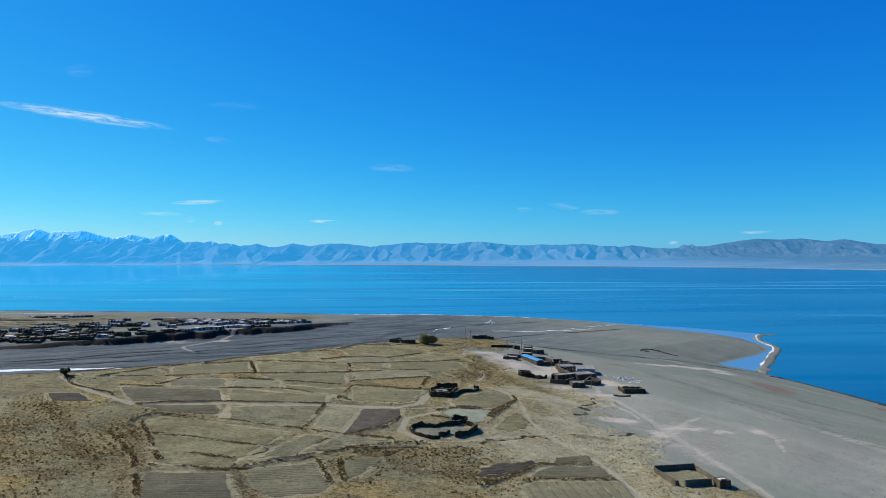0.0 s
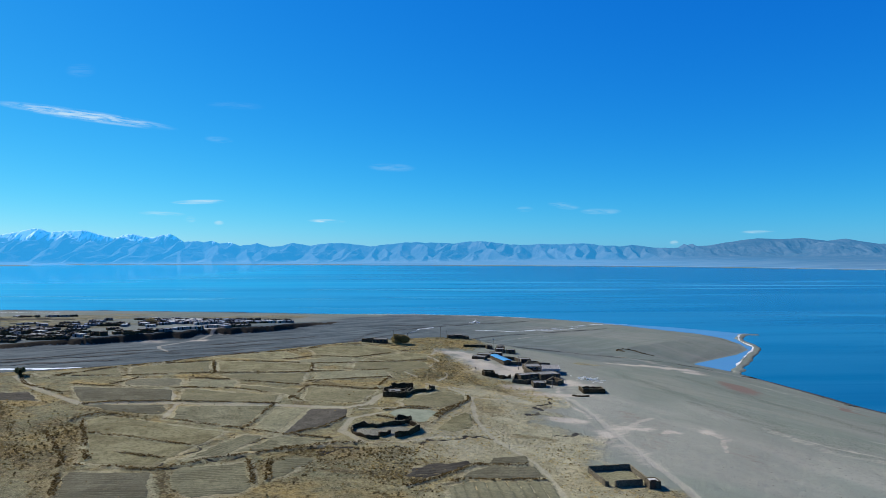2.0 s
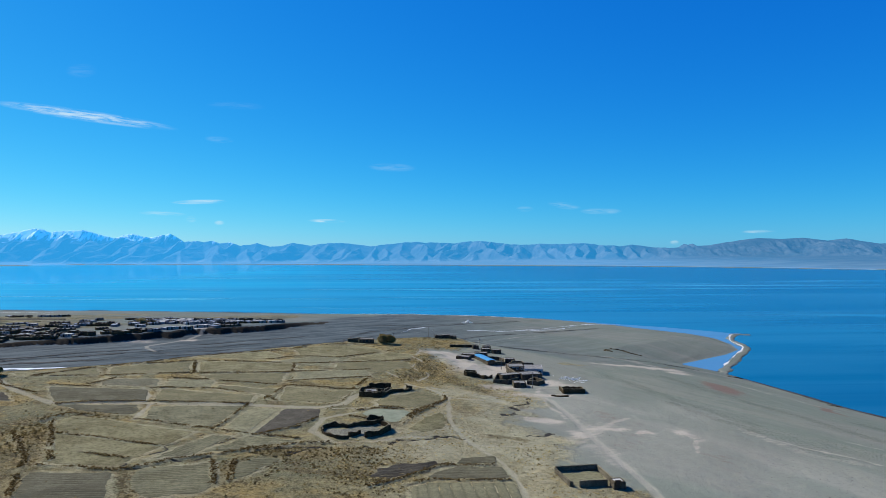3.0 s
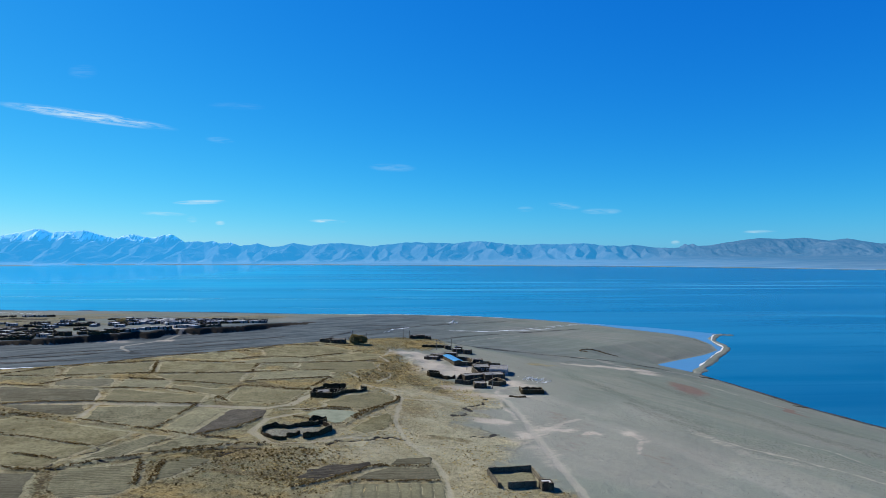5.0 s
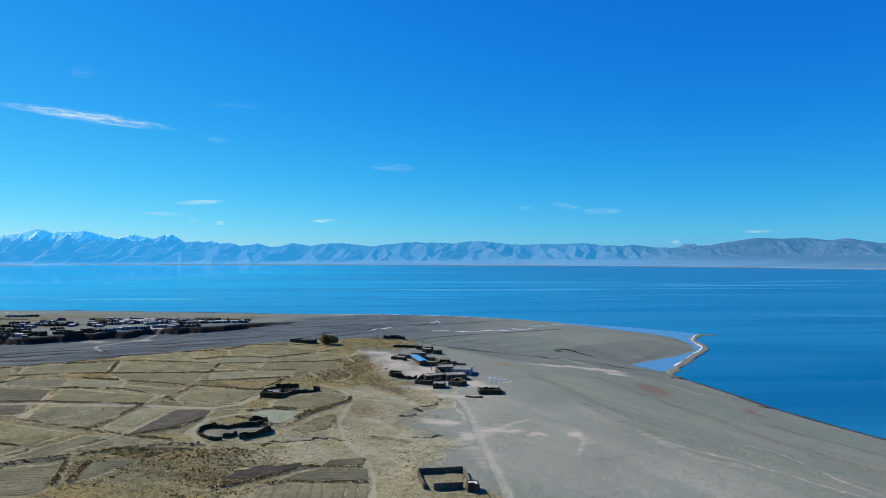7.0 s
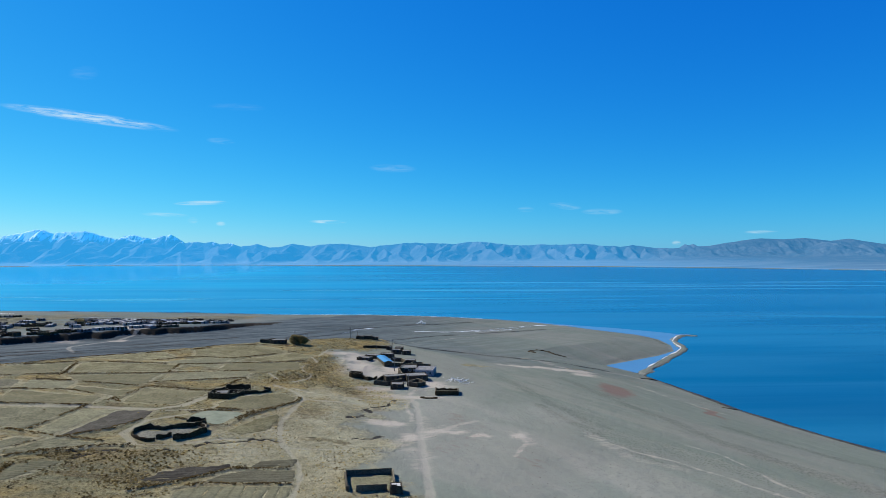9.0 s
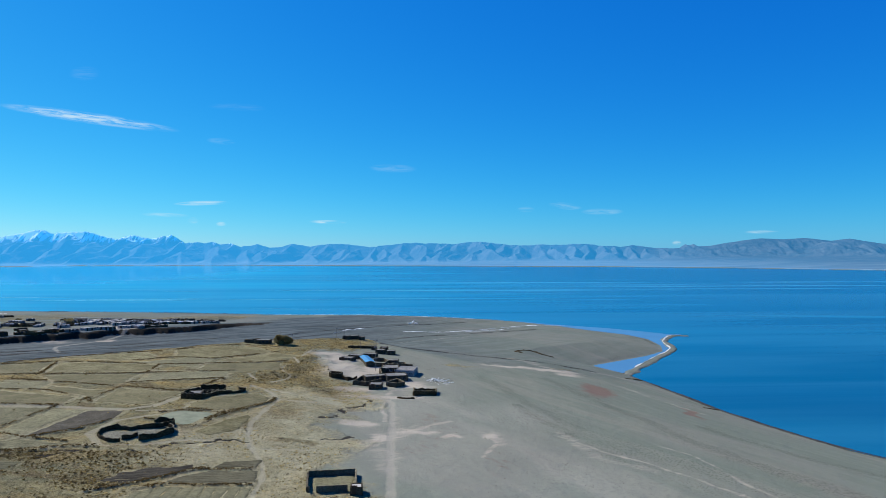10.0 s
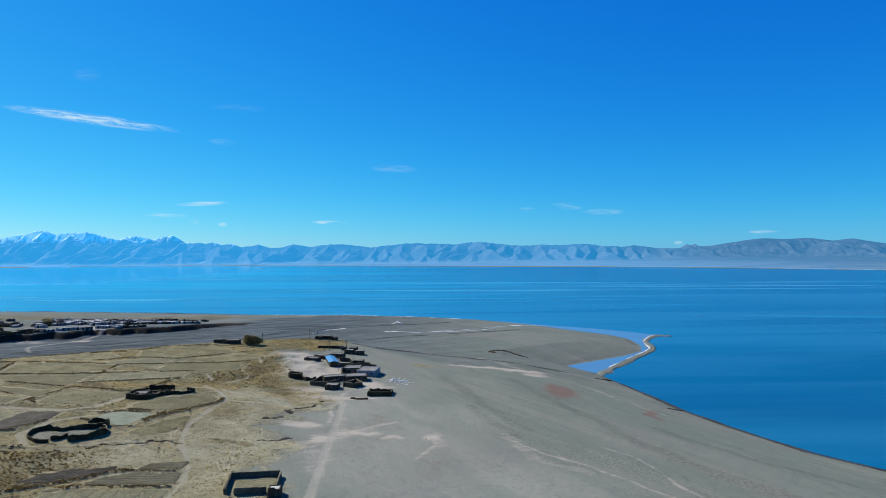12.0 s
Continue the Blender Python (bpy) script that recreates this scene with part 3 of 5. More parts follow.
def near_lines(lines, x, y, fade=1.0):
    best = np.zeros_like(x)
    for width, line in lines:
        xs, ys = [p[0] for p in line], [p[1] for p in line]
        m = (x > min(xs) - 12) & (x < max(xs) + 12) & (y > min(ys) - 12) & (y < max(ys) + 12)
        d, _ = far_from(line, x[m], y[m])
        d = d + 1.2 * (fractal(x[m], y[m], 5, 4, 5) - 0.5)
        best[m] = np.maximum(best[m], 1 - smooth(width * 0.35, width * 0.8 + 0.35 * fade, d))
    return best


def blobs(rows, x, y):
    best = np.zeros_like(x)
    x, y = x + 9 * (fractal(x, y, 9, 4, 71) - 0.5) + 8 * (fractal(x, y, 24, 3, 73) - 0.5), y + 9 * (fractal(x, y, 9, 4, 77) - 0.5) + 8 * (fractal(x, y, 24, 3, 79) - 0.5)
    for cx, cy, rx, ry in rows:
        best = np.maximum(best, np.exp(-((x - cx) / rx) ** 2 - ((y - cy) / ry) ** 2))
    return best


SILT = [(88, 190, 26, 40), (75, 235, 20, 34), (110, 160, 30, 26), (100, 225, 24, 20)]


def verges(x, y):
    """Pale dry grass left standing round the edges of the parcels."""
    best = np.zeros_like(x)
    for ring in FIELD_RINGS:
        xs, ys = [p[0] for p in ring], [p[1] for p in ring]
        m = (x > min(xs) - 5) & (x < max(xs) + 5) & (y > min(ys) - 5) & (y < max(ys) + 5)
        d, _ = far_from(ring + ring[:1], x[m], y[m])
        best[m] = np.maximum(best[m], 0.6 * smooth(1.9, 0.5, d + 1.6 * (fractal(x[m], y[m], 4, 3, 29) - 0.5)))
    return best


def ground_masks(x, y, z):
    d, side = far_from(SCRUB_RIM, x, y)
    scrub = smooth(-16, 16, np.where(side < 0, d, -d) + 14 * (fractal(x, y, 20, 3, 53) - 0.5))
    edge = np.interp(x, EDGE_X, EDGE_Y)
    scrub = scrub * (1 - smooth(4, 12, y - edge))
    bd, bs = far_from(BLUFF, x, y)
    behind = (bs < 0) & (bd > 45) & (y < 700)
    scrub = np.maximum(scrub, np.where(behind, 0.85 * smooth(45, 80, bd) * smooth(0.35, 0.6, fractal(x * 0.35, y, 30, 4, 9)) * smooth(720, 640, y), 0))
    scrub = np.maximum(scrub, 0.55 * blobs([(143, 346, 13, 3), (112, 372, 14, 3), (92, 330, 14, 8)], x, y))
    shore, _ = far_from(SHORE, x, y)
    bed = smooth(4, 20, y - edge) * np.where(bs < 0, 1 - 0.55 * smooth(10, 40, bd), 1) * (1 - 0.68 * smooth(-90, 190, x))
    spit, side = far_from(SPIT, x, y)
    sx, sy = x + 8 * (fractal(x, y, 18, 4, 85) - 0.5), y + 8 * (fractal(x, y, 18, 4, 87) - 0.5)
    pale = np.maximum(np.maximum(np.maximum(1.5 * blobs(PALE, x, y), 0.48 * near_lines(PALE_SMEARS, sx, sy, 6)), 0.7 * near_lines([(1.5 * width, line) for width, line in SEAMS], x + 7 * (fractal(x, y, 16, 3, 81) - 0.5), y + 7 * (fractal(x, y, 16, 3, 83) - 0.5))), 0.6 * (1 - smooth(1, 4, shore)) * (z > 0.15))
    wx, wy = x + 6 * (fractal(x, y, 5, 3, 91) - 0.5), y + 6 * (fractal(x, y, 5, 3, 93) - 0.5)
    # where that painted shade lies: the steep upper part of the bluff
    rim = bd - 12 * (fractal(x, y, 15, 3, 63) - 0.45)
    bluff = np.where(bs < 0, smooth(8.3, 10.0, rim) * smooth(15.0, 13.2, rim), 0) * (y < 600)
    damp = np.maximum(0.42 * near_lines(BANDS, sx, sy, 10), near_lines(CHANNELS, x, y) * 0.55)
    damp = np.maximum(damp, smooth(0.38, 0.52, fractal(x, y, 4, 3, 95)) * near_lines(DITCHES, wx, wy))
    return {"scrub": scrub, "bed": bed, "track": near_lines([(1.3 * width, line) for width, line in TRACKS], x, y), "pale": pale, "brush": np.maximum(0.9 * blobs(BRUSH, x, y), 0.8 * near_lines(BRUSH_STRIPS, sx, sy, 3)), "silt_glare": blobs(SILT, x, y), "bluff": bluff, "dry": np.maximum(np.maximum(blobs(DRY, x, y), verges(x, y)), 0.5 * near_lines([(1.6, line) for line in HEDGES], x, y)),
            "red": np.maximum(np.maximum(1.9 * blobs(RED, x, y), 0.36 * blobs(RED_FAINT, x, y)), 0.24 * near_lines(RED_SMEARS, sx, sy, 8)), "damp": np.maximum(damp, np.where((z < 0.15) & (y < 380), 0.7, 0))}


def build_ground():
    def grown(first, ratio, end):
        out, step = [], first
        while (out[-1] if out else 0) < end:
            out.append((out[-1] if out else 0) + step)
            step *= ratio
        return out
    rows = [112.0]
    while rows[-1] < 800:
        rows.append(rows[-1] + max(0.34, rows[-1] ** 2 / 88000))
    near = [112 - v for v in grown(0.6, 1.12, 900)][::-1]
    far = [rows[-1] + v for v in grown(8, 1.12, 1150)] + list(np.arange(2020, 3700, 24.0)) + [3900, 4400, 5000]
    ys = np.array(near + rows + far)
    u = np.linspace(-1, 1, 801)
    out = np.array(grown(0.004, 1.13, 12))
    us = np.concatenate([-1 - out[::-1], u, 1 + out])
    half = 60 + 0.74 * np.clip(ys, 112, 800)
    x = 54 + us[None] * half[:, None]
    y = np.repeat(ys[:, None], len(us), 1)
    z = ground_height(x, y)
    close = (y < 900)
    z = z + np.where(close & (z > 0.8), ground_detail(x, y), 0)
    masks = ground_masks(x, y, z)
    z = z + np.where(close, 0.32 * near_lines([(0.7, line) for line in HEDGES], x, y), 0)
    z = z - 0.24 * masks["damp"] * (x > -100) * (x < 75) * (y < 260) - 0.12 * masks["track"] * close
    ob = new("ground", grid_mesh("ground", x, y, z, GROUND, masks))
    return tagged(ob, "dry yellow scrub terrace falling to a grey gravel plain", "ground", kind="structure")


# the parcels lie on the ground as pieces of their own
FIELD_RINGS = []


def drawn_out(line, step=2.0, wander=0.0, seed=0):
    """A rounded, slightly wandering course through the points of line."""
    for _ in range(3):
        out = [line[0]]
        for (ax, ay), (bx, by) in zip(line, line[1:]):
            out += [(ax * 0.75 + bx * 0.25, ay * 0.75 + by * 0.25), (ax * 0.25 + bx * 0.75, ay * 0.25 + by * 0.75)]
        line = out + [line[-1]]
    p = np.array(line, float)
    s = np.concatenate([[0], np.cumsum(np.hypot(*np.diff(p, axis=0).T))])
    t = np.arange(0, s[-1], step)
    p = np.stack([np.interp(t, s, p[:, 0]), np.interp(t, s, p[:, 1])], -1)
    d = np.gradient(p, axis=0)
    d /= np.maximum(np.hypot(d[:, 0], d[:, 1]), 1e-6)[:, None]
    side = np.stack([-d[:, 1], d[:, 0]], -1)
    off = wander * (fractal(t, t * 0 + seed * 31.7, 22, 3, 5) - 0.5) * np.minimum(1, np.minimum(t, t[-1] - t) / 10 + 0.2)
    return p + side * off[:, None], side, t


def ribbon(name, line, width, material, label, wander=4.0, seed=0, lift=0.14):
    """A thin sheet of water or ice lying along a course."""
    p, side, t = drawn_out(line, 1.6, wander, seed)
    w = width * np.clip(3.2 * fractal(t, t * 0 + seed * 7.1, 14, 4, 8) - 0.95, 0.06, 2) * np.minimum(1, np.minimum(t, t[-1] - t) / 6 + 0.1)
    rows = []
    for f in (-0.5, -0.2, 0.2, 0.5):
        q = p + side * (w * f)[:, None]
        rows.append(np.stack([q[:, 0], q[:, 1], np.maximum(ground_height(q[:, 0], q[:, 1]) + 0.7 * ground_detail(q[:, 0], q[:, 1]) * (q[:, 1] < 900), 0.02) + (lift if abs(f) < 0.3 else lift - 0.1)], -1))
    v = np.stack(rows)
    return tagged(new(name, grid_mesh(name, v[..., 0], v[..., 1], v[..., 2], material)), label, "stream", kind="structure")


ICE = plain("stream_ice", (0.66, 0.70, 0.74), 0.5, 0.0, 0.2, 0.4)
for i, (width, line) in enumerate(STREAMS):
    ribbon("stream", line, width * 1.9, ICE, "thin pale ice-rimmed stream braiding over gravel", 11.0, i)
ribbon("salt_crust", [(277, 539), (270, 540), (264, 534), (256, 520), (250, 505), (247, 488), (244, 468), (237, 454), (221, 431), (207, 409), (197, 393)], 2.4, plain("salt", (0.46, 0.48, 0.49), 0.8, 0.0, 0.35, 0.6), "white salt crust along the sand spit", 3.0, 21, 0.25)

ribbon("wet_shore", [(-900, 806), (-550, 780), (-330, 759), (-223, 742), (-150, 729), (-119, 724)], 8.0, soil("wet_sand", (0.020, 0.022, 0.024), (0.05, 0.052, 0.054)), "dark wet sand along the far lake shore", 4.0, 31, 0.5)
ribbon("wet_shore", [(192, 352), (198, 330), (206, 293), (217, 262), (229, 234), (246, 212), (285, 150)], 1.6, soil("wet_pebbles", (0.030, 0.032, 0.034), (0.06, 0.062, 0.064)), "dark wet pebbles along the lake edge", 1.0, 33, 0.12)
WET_SAND = soil("wet_gravel", (0.040, 0.042, 0.042), (0.075, 0.076, 0.074))
for i, (width, line) in enumerate(CHANNELS[1:4] + [(2.0, [(-300, 262), (-215, 318), (-150, 352), (-95, 396)]), (1.6, [(-150, 372), (-90, 408), (-40, 462), (-10, 520)]), (1.6, [(-240, 312), (-190, 352), (-140, 392), (-100, 432)]), (1.4, [(-200, 296), (-150, 328), (-110, 366)]), (1.6, [(-60, 560), (0, 590), (60, 618)]), (1.4, [(20, 470), (60, 500), (110, 530), (160, 560)])]):
    ribbon("channel", line, width * 1.8, WET_SAND, "dark wet channel winding over the gravel river bed", 9.0, 40 + i, 0.32)


def build_lake():
    xs = np.concatenate([np.linspace(-5000, -1000, 9)[:-1], np.linspace(-1000, 1000, 41), np.linspace(1000, 5000, 9)[1:]])
    ys = np.concatenate([np.linspace(-600, 1000, 33), np.linspace(1000, 3900, 30)[1:]])
    x, y = np.meshgrid(xs, ys)
    ob = new("lake", grid_mesh("lake", x, y, np.zeros_like(x), water_material("lake_water", LAKE_COLOUR, 0.22, 0.35, LAKE_GLARE)))
    tagged(ob, "wide calm deep blue lake reaching the far range", "lake", kind="structure")
    ring = [(150, 654), (184, 623), (229, 592), (256, 566), (273, 547), (266, 535), (258, 521), (252, 505), (250, 490), (247, 468), (240, 455), (224, 431), (209, 408), (195, 385), (187, 372), (168, 398), (190, 428), (225, 460), (232, 500), (225, 540), (195, 580), (170, 620), (150, 640)]
    data = mesh_from("shallows", [(a, b, 0.012) for a, b in ring], [range(len(ring))], water_material("shallow_water", SHALLOW_COLOUR, 0.2, 0.2))
    tagged(new("lagoon_water", data), "pale blue shallow lagoon water behind a sand spit", "lagoon", kind="structure")


build_lake()

# The far range: crest heights from west to east
CREST_X = (-4200, -3300, -2958, -2766, -2701, -2640, -2575, -2548, -2410, -2338, -2269, -2167, -2128, -2049, -1927, -1863, -1798, -1749, -1700, -1613, -1575, -1522, -1462, -1398, -1334, -1221, -1135, -1060, -985, -869, -741, -629, -536, -480, -350, -183, -72,
           58, 176, 287, 372, 500, 647, 794, 904, 1032, 1160, 1236, 1360, 1505, 1540, 1578, 1600, 1632, 1661, 1745, 1817, 1940, 2059, 2214, 2336, 2419, 2515, 2634, 2730, 2848, 4200)
CREST_Z = (150, 150, 174, 215, 229, 225, 199, 210, 213, 212, 189, 162, 173, 188, 165, 179, 190, 164, 133, 144, 133, 144, 125, 132, 109, 127, 104, 111, 126, 110, 128, 124, 116, 101, 118, 132, 128,
           120, 134, 130, 122, 110, 117, 112, 123, 107, 99, 110, 91, 86, 90, 115, 108, 115, 100, 103, 117, 135, 149, 144, 151, 143, 132, 146, 130, 112, 110)


def build_range():
    """Spurs come down from the crest towards the lake; each is a ridge with two flanks."""
    rnd = random.Random(3)
    xs, ys = np.linspace(-4200, 4200, 1700), np.concatenate([np.linspace(1500, 3380, 60), np.linspace(3390, 4170, 150), np.linspace(4190, 4700, 12)])
    x, y = np.meshgrid(xs, ys)
    east = smooth(1250, 1650, x)
    jag = 11 * (fractal(x, y * 0 + 5, 46, 3, 2) - 0.5) * (1 - 0.7 * east)
    crest = np.interp(x, CREST_X, CREST_Z) + jag
    back = 4150 - y
    wx = x + 46 * (fractal(x, y, 170, 3, 7) - 0.5) * smooth(0, 160, back)
    z = crest * (1 - np.clip(back, 0, None) / (150 + 320 * east)) - np.where(back < 0, -back * 0.4, 0)
    px = -4150.0
    while px < 4150:
        top = float(np.interp(px, CREST_X, CREST_Z))
        peak = top >= max(np.interp(px - 45, CREST_X, CREST_Z), np.interp(px + 45, CREST_X, CREST_Z))
        e = float(smooth(1250, 1650, px))
        length = rnd.uniform(460, 660) * (1 + 0.35 * e) * (1.08 if peak else 0.9)
        drift, steep = rnd.uniform(-0.34, 0.34), rnd.uniform(0.45, 0.80) * (1 - 0.5 * e)
        m = np.abs(xs - px) < 460
        b = np.clip(back[:, m], 0, None)
        along = b / length
        axis = px + drift * b + 16 * np.sin(b / rnd.uniform(50, 90) + px)
        line = top * (0.995 if peak else 0.93) * np.clip(1 - along, 0, 1) ** rnd.uniform(0.85, 1.25) * (1 + 0.10 * np.sin(along * rnd.uniform(9, 16) + px))
        z[:, m] = np.maximum(z[:, m], line - steep * np.abs(wx[:, m] - axis) - 400 * (along > 1) - 400 * (back[:, m] <= 0))
        px += rnd.uniform(62, 128) * (1 + 0.5 * e)
    z = np.minimum(z, np.where(back > 0, crest, 1e9))
    rib = 1 - np.abs(2 * fractal(wx + 0.3 * back, y * 0.35, 52, 4, 21) - 1)
    z = z + 15 * (rib - 0.72) * smooth(10, 90, back) * smooth(4, 40, z)
    shore = np.interp(x, FAR_X, FAR_Y)
    low = (15 + 16 * east) * smooth(shore + 40, shore + 1000, y) + 3 * fractal(x, y, 160, 3, 17) * smooth(shore + 40, shore + 300, y)
    soft = 7.0
    z = low + soft * np.logaddexp(0, np.clip((z - low) / soft, -30, 40))
    z = np.where(y < 3400 - 350 * east, np.minimum(z, low + 1.5), z) - 8 * (y < shore + 40)
    line = 160 + 26 * (fractal(x, y, 120, 3, 27) - 0.5) - 20 * smooth(-1650, -1350, x)
    snow = smooth(-48, 40, z - line + 46 * (rib - 0.72)) * smooth(-1180, -1500, x)
    # the painted haze glows more strongly towards the west
    ob = new("backdrop_mountains", grid_mesh("range", x, y, z, mountain_material(), {"snow": snow, "haze": 0.54 + 0.36 * smooth(1900, 700, x) + 0.3 * smooth(500, -2200, x), "beach": smooth(190, 60, y - shore) * smooth(100, 1200, x), "scree": smooth(30, 6, z) * 0.9 + 0.1 * east}))
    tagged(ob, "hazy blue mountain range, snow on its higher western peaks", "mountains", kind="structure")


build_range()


# ---- helpers for things ----
def part(name, bm, material, parent=None, label=""):
    data = bpy.data.meshes.new(name)
    bm.to_mesh(data)
    bm.free()
    data.materials.append(material)
    ob = new(name, data)
    ob.parent = parent
    return tagged(ob, label)


def thing(name, x, y, turn, label, category, group="", sink=0.0):
    ob = new(name)
    ob.matrix_world = pose(x, y, ground(x, y) - sink, 0, 0, turn)
    return tagged(ob, label, category, group)


def box(bm, x0, y0, z0, x1, y1, z1):
    v = [bm.verts.new((a, b, c)) for c in (z0, z1) for b in (y0, y1) for a in (x0, x1)]
    for f in ((0, 2, 3, 1), (4, 5, 7, 6), (0, 1, 5, 4), (1, 3, 7, 5), (3, 2, 6, 7), (2, 0, 4, 6)):
        bm.faces.new([v[i] for i in f])


def rough_top(u, seed, ruin):
    return ruin * (noise.fractal((u * 0.35, seed * 3.7, 0.0), 1.0, 2.0, 3) + 0.55 * noise.noise((u * 1.3, seed, 5.0)) + 0.3 * noise.noise((u * 3.1, seed, 2.0)))


def wall_mesh(path, thick, height, ruin=0.1, seed=1, closed=False, foot=0.0):
    """A thick earth wall along a path, its top uneven, its foot on the land. Path in world metres."""
    bm = bmesh.new()
    pts = [Vector(p) for p in path] + ([Vector(path[0])] if closed else [])
    samples, run = [], 0.0
    for a, b in zip(pts, pts[1:]):
        n = max(2, int((b - a).length / 0.55))
        for i in range(n):
            samples.append((a.lerp(b, i / n), run + (b - a).length * i / n))
        run += (b - a).length
    samples.append((pts[-1], run))
    rings = []
    for i, (p, u) in enumerate(samples):
        before, after = samples[max(i - 1, 0)][0], samples[min(i + 1, len(samples) - 1)][0]
        if closed and i in (0, len(samples) - 1):
            before, after = samples[-2][0], samples[1][0]
        t = (after - before).normalized()
        side = Vector((-t.y, t.x)) * thick / 2
        g = ground(p.x, p.y)
        tall = max(0.25, height + rough_top(u, seed, ruin) + 0.10 * noise.noise((u * 2.3, seed, 8)))
        ring = []
        for s, levels in ((1, (foot, 1.0) if foot else (-0.6, 0.3, 0.7, 1.0)), (-1, (1.0, foot) if foot else (1.0, 0.7, 0.3, -0.6))):
            for f in levels:
                up = f * tall if f > 0 else f
                lean = 1.08 - 0.28 * max(f, 0)
                bulge = 0.09 * noise.noise((u * 1.1, up * 1.3, seed + s * 5)) + 0.05 * noise.noise((u * 3.1, up * 3.0, seed - s * 5))
                slump = 0.08 * noise.noise((u * 2.0, seed, s * 3.0)) if f == 1.0 else 0
                q = p + side * s * lean + side.normalized() * bulge
                ring.append(bm.verts.new((q.x, q.y, g + up + slump)))
        rings.append(ring)
    n = len(rings[0])
    for a, b in zip(rings, rings[1:]):
        for i in range(n):
            bm.faces.new((a[i], b[i], b[(i + 1) % n], a[(i + 1) % n]))
    bm.faces.new(rings[0][::-1])
    bm.faces.new(rings[-1])
    bmesh.ops.recalc_face_normals(bm, faces=bm.faces)
    return bm


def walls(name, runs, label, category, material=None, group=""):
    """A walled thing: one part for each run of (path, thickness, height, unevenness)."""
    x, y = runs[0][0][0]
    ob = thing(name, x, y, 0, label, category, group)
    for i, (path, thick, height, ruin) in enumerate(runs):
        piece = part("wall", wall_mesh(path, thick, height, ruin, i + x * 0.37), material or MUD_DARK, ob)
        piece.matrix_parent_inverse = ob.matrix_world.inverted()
        # added strip along the top, coloured as if sunlit
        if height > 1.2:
            cap = part("coping", wall_mesh(path, thick * 0.72, height + 0.06, ruin, i + x * 0.37, foot=0.93), SUNLIT_TOP, ob, "wall top with sunlight painted into its colour")
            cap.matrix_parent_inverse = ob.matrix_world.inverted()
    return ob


def house(x, y, w, d, h, turn, label="", roof=None, door=True, windows=2, material=None, group="village houses", name="house", white=False):
    """A flat-roofed mud house: battered walls, parapet, earth roof, door, framed windows, corner fire-wood rim."""
    ob = thing(name, x, y, turn, label or "flat-roofed mud-brick house with a low parapet", "house", group, 0.0)
    material = material or MUD
    bm = bmesh.new()
    t, para = 0.35, 0.16
    a, b = w / 2, d / 2
    batter = 0.12
    outer = [(-a, -b), (a, -b), (a, b), (-a, b)]

    def ring(sx, sy, z):
        return [bm.verts.new((px * sx, py * sy, z)) for px, py in outer]
    foot, top = ring(1, 1, -0.8), ring(1 - batter / a, 1 - batter / b, h + para)
    inner, deck = ring(1 - (t + batter) / a, 1 - (t + batter) / b, h + para), ring(1 - (t + batter) / a, 1 - (t + batter) / b, h)
    for lo, hi in ((foot, top), (top, inner), (inner, deck)):
        for i in range(4):
            bm.faces.new((lo[i], lo[(i + 1) % 4], hi[(i + 1) % 4], hi[i]))
    bmesh.ops.bevel(bm, geom=[e for e in bm.edges if e.calc_length() > 0.5 and all(v.co.z > h for v in e.verts)], offset=0.06, segments=1, affect="EDGES")
    part("wall", bm, material, ob)
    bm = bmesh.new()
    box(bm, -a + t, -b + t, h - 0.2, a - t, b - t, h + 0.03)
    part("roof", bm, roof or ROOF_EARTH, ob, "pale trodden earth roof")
    if door:
        bm = bmesh.new()
        dx = -a * 0.35
        box(bm, dx - 0.55, -b - 0.05, 0, dx + 0.55, -b + 0.2, 2.0)
        leaf = part("door", bm, TIMBER, ob, "dark timber door")
        bm = bmesh.new()
        box(bm, dx - 0.75, -b - 0.09, 2.0, dx + 0.75, -b + 0.2, 2.2)
        part("lintel", bm, WHITE if white else TIMBER, leaf)
    for i in range(windows):
        wx = a * (0.1 + 0.55 * i) if windows > 1 else a * 0.35
        bm = bmesh.new()
        box(bm, wx - 0.6, -b - 0.06, 0.9, wx + 0.6, -b + 0.2, 2.0)
        frame_part = part("window", bm, WHITE if white else TIMBER, ob)
        bm = bmesh.new()
        for s in (-1, 1):
            box(bm, wx + s * 0.27 - 0.22, -b - 0.09, 1.0, wx + s * 0.27 + 0.22, -b + 0.1, 1.9)
        part("pane", bm, GLASS, frame_part)
    return ob


def turned(x, y, turn, dx, dy):
    a = radians(turn)
    return (x + dx * math.cos(a) - dy * math.sin(a), y + dx * math.sin(a) + dy * math.cos(a))


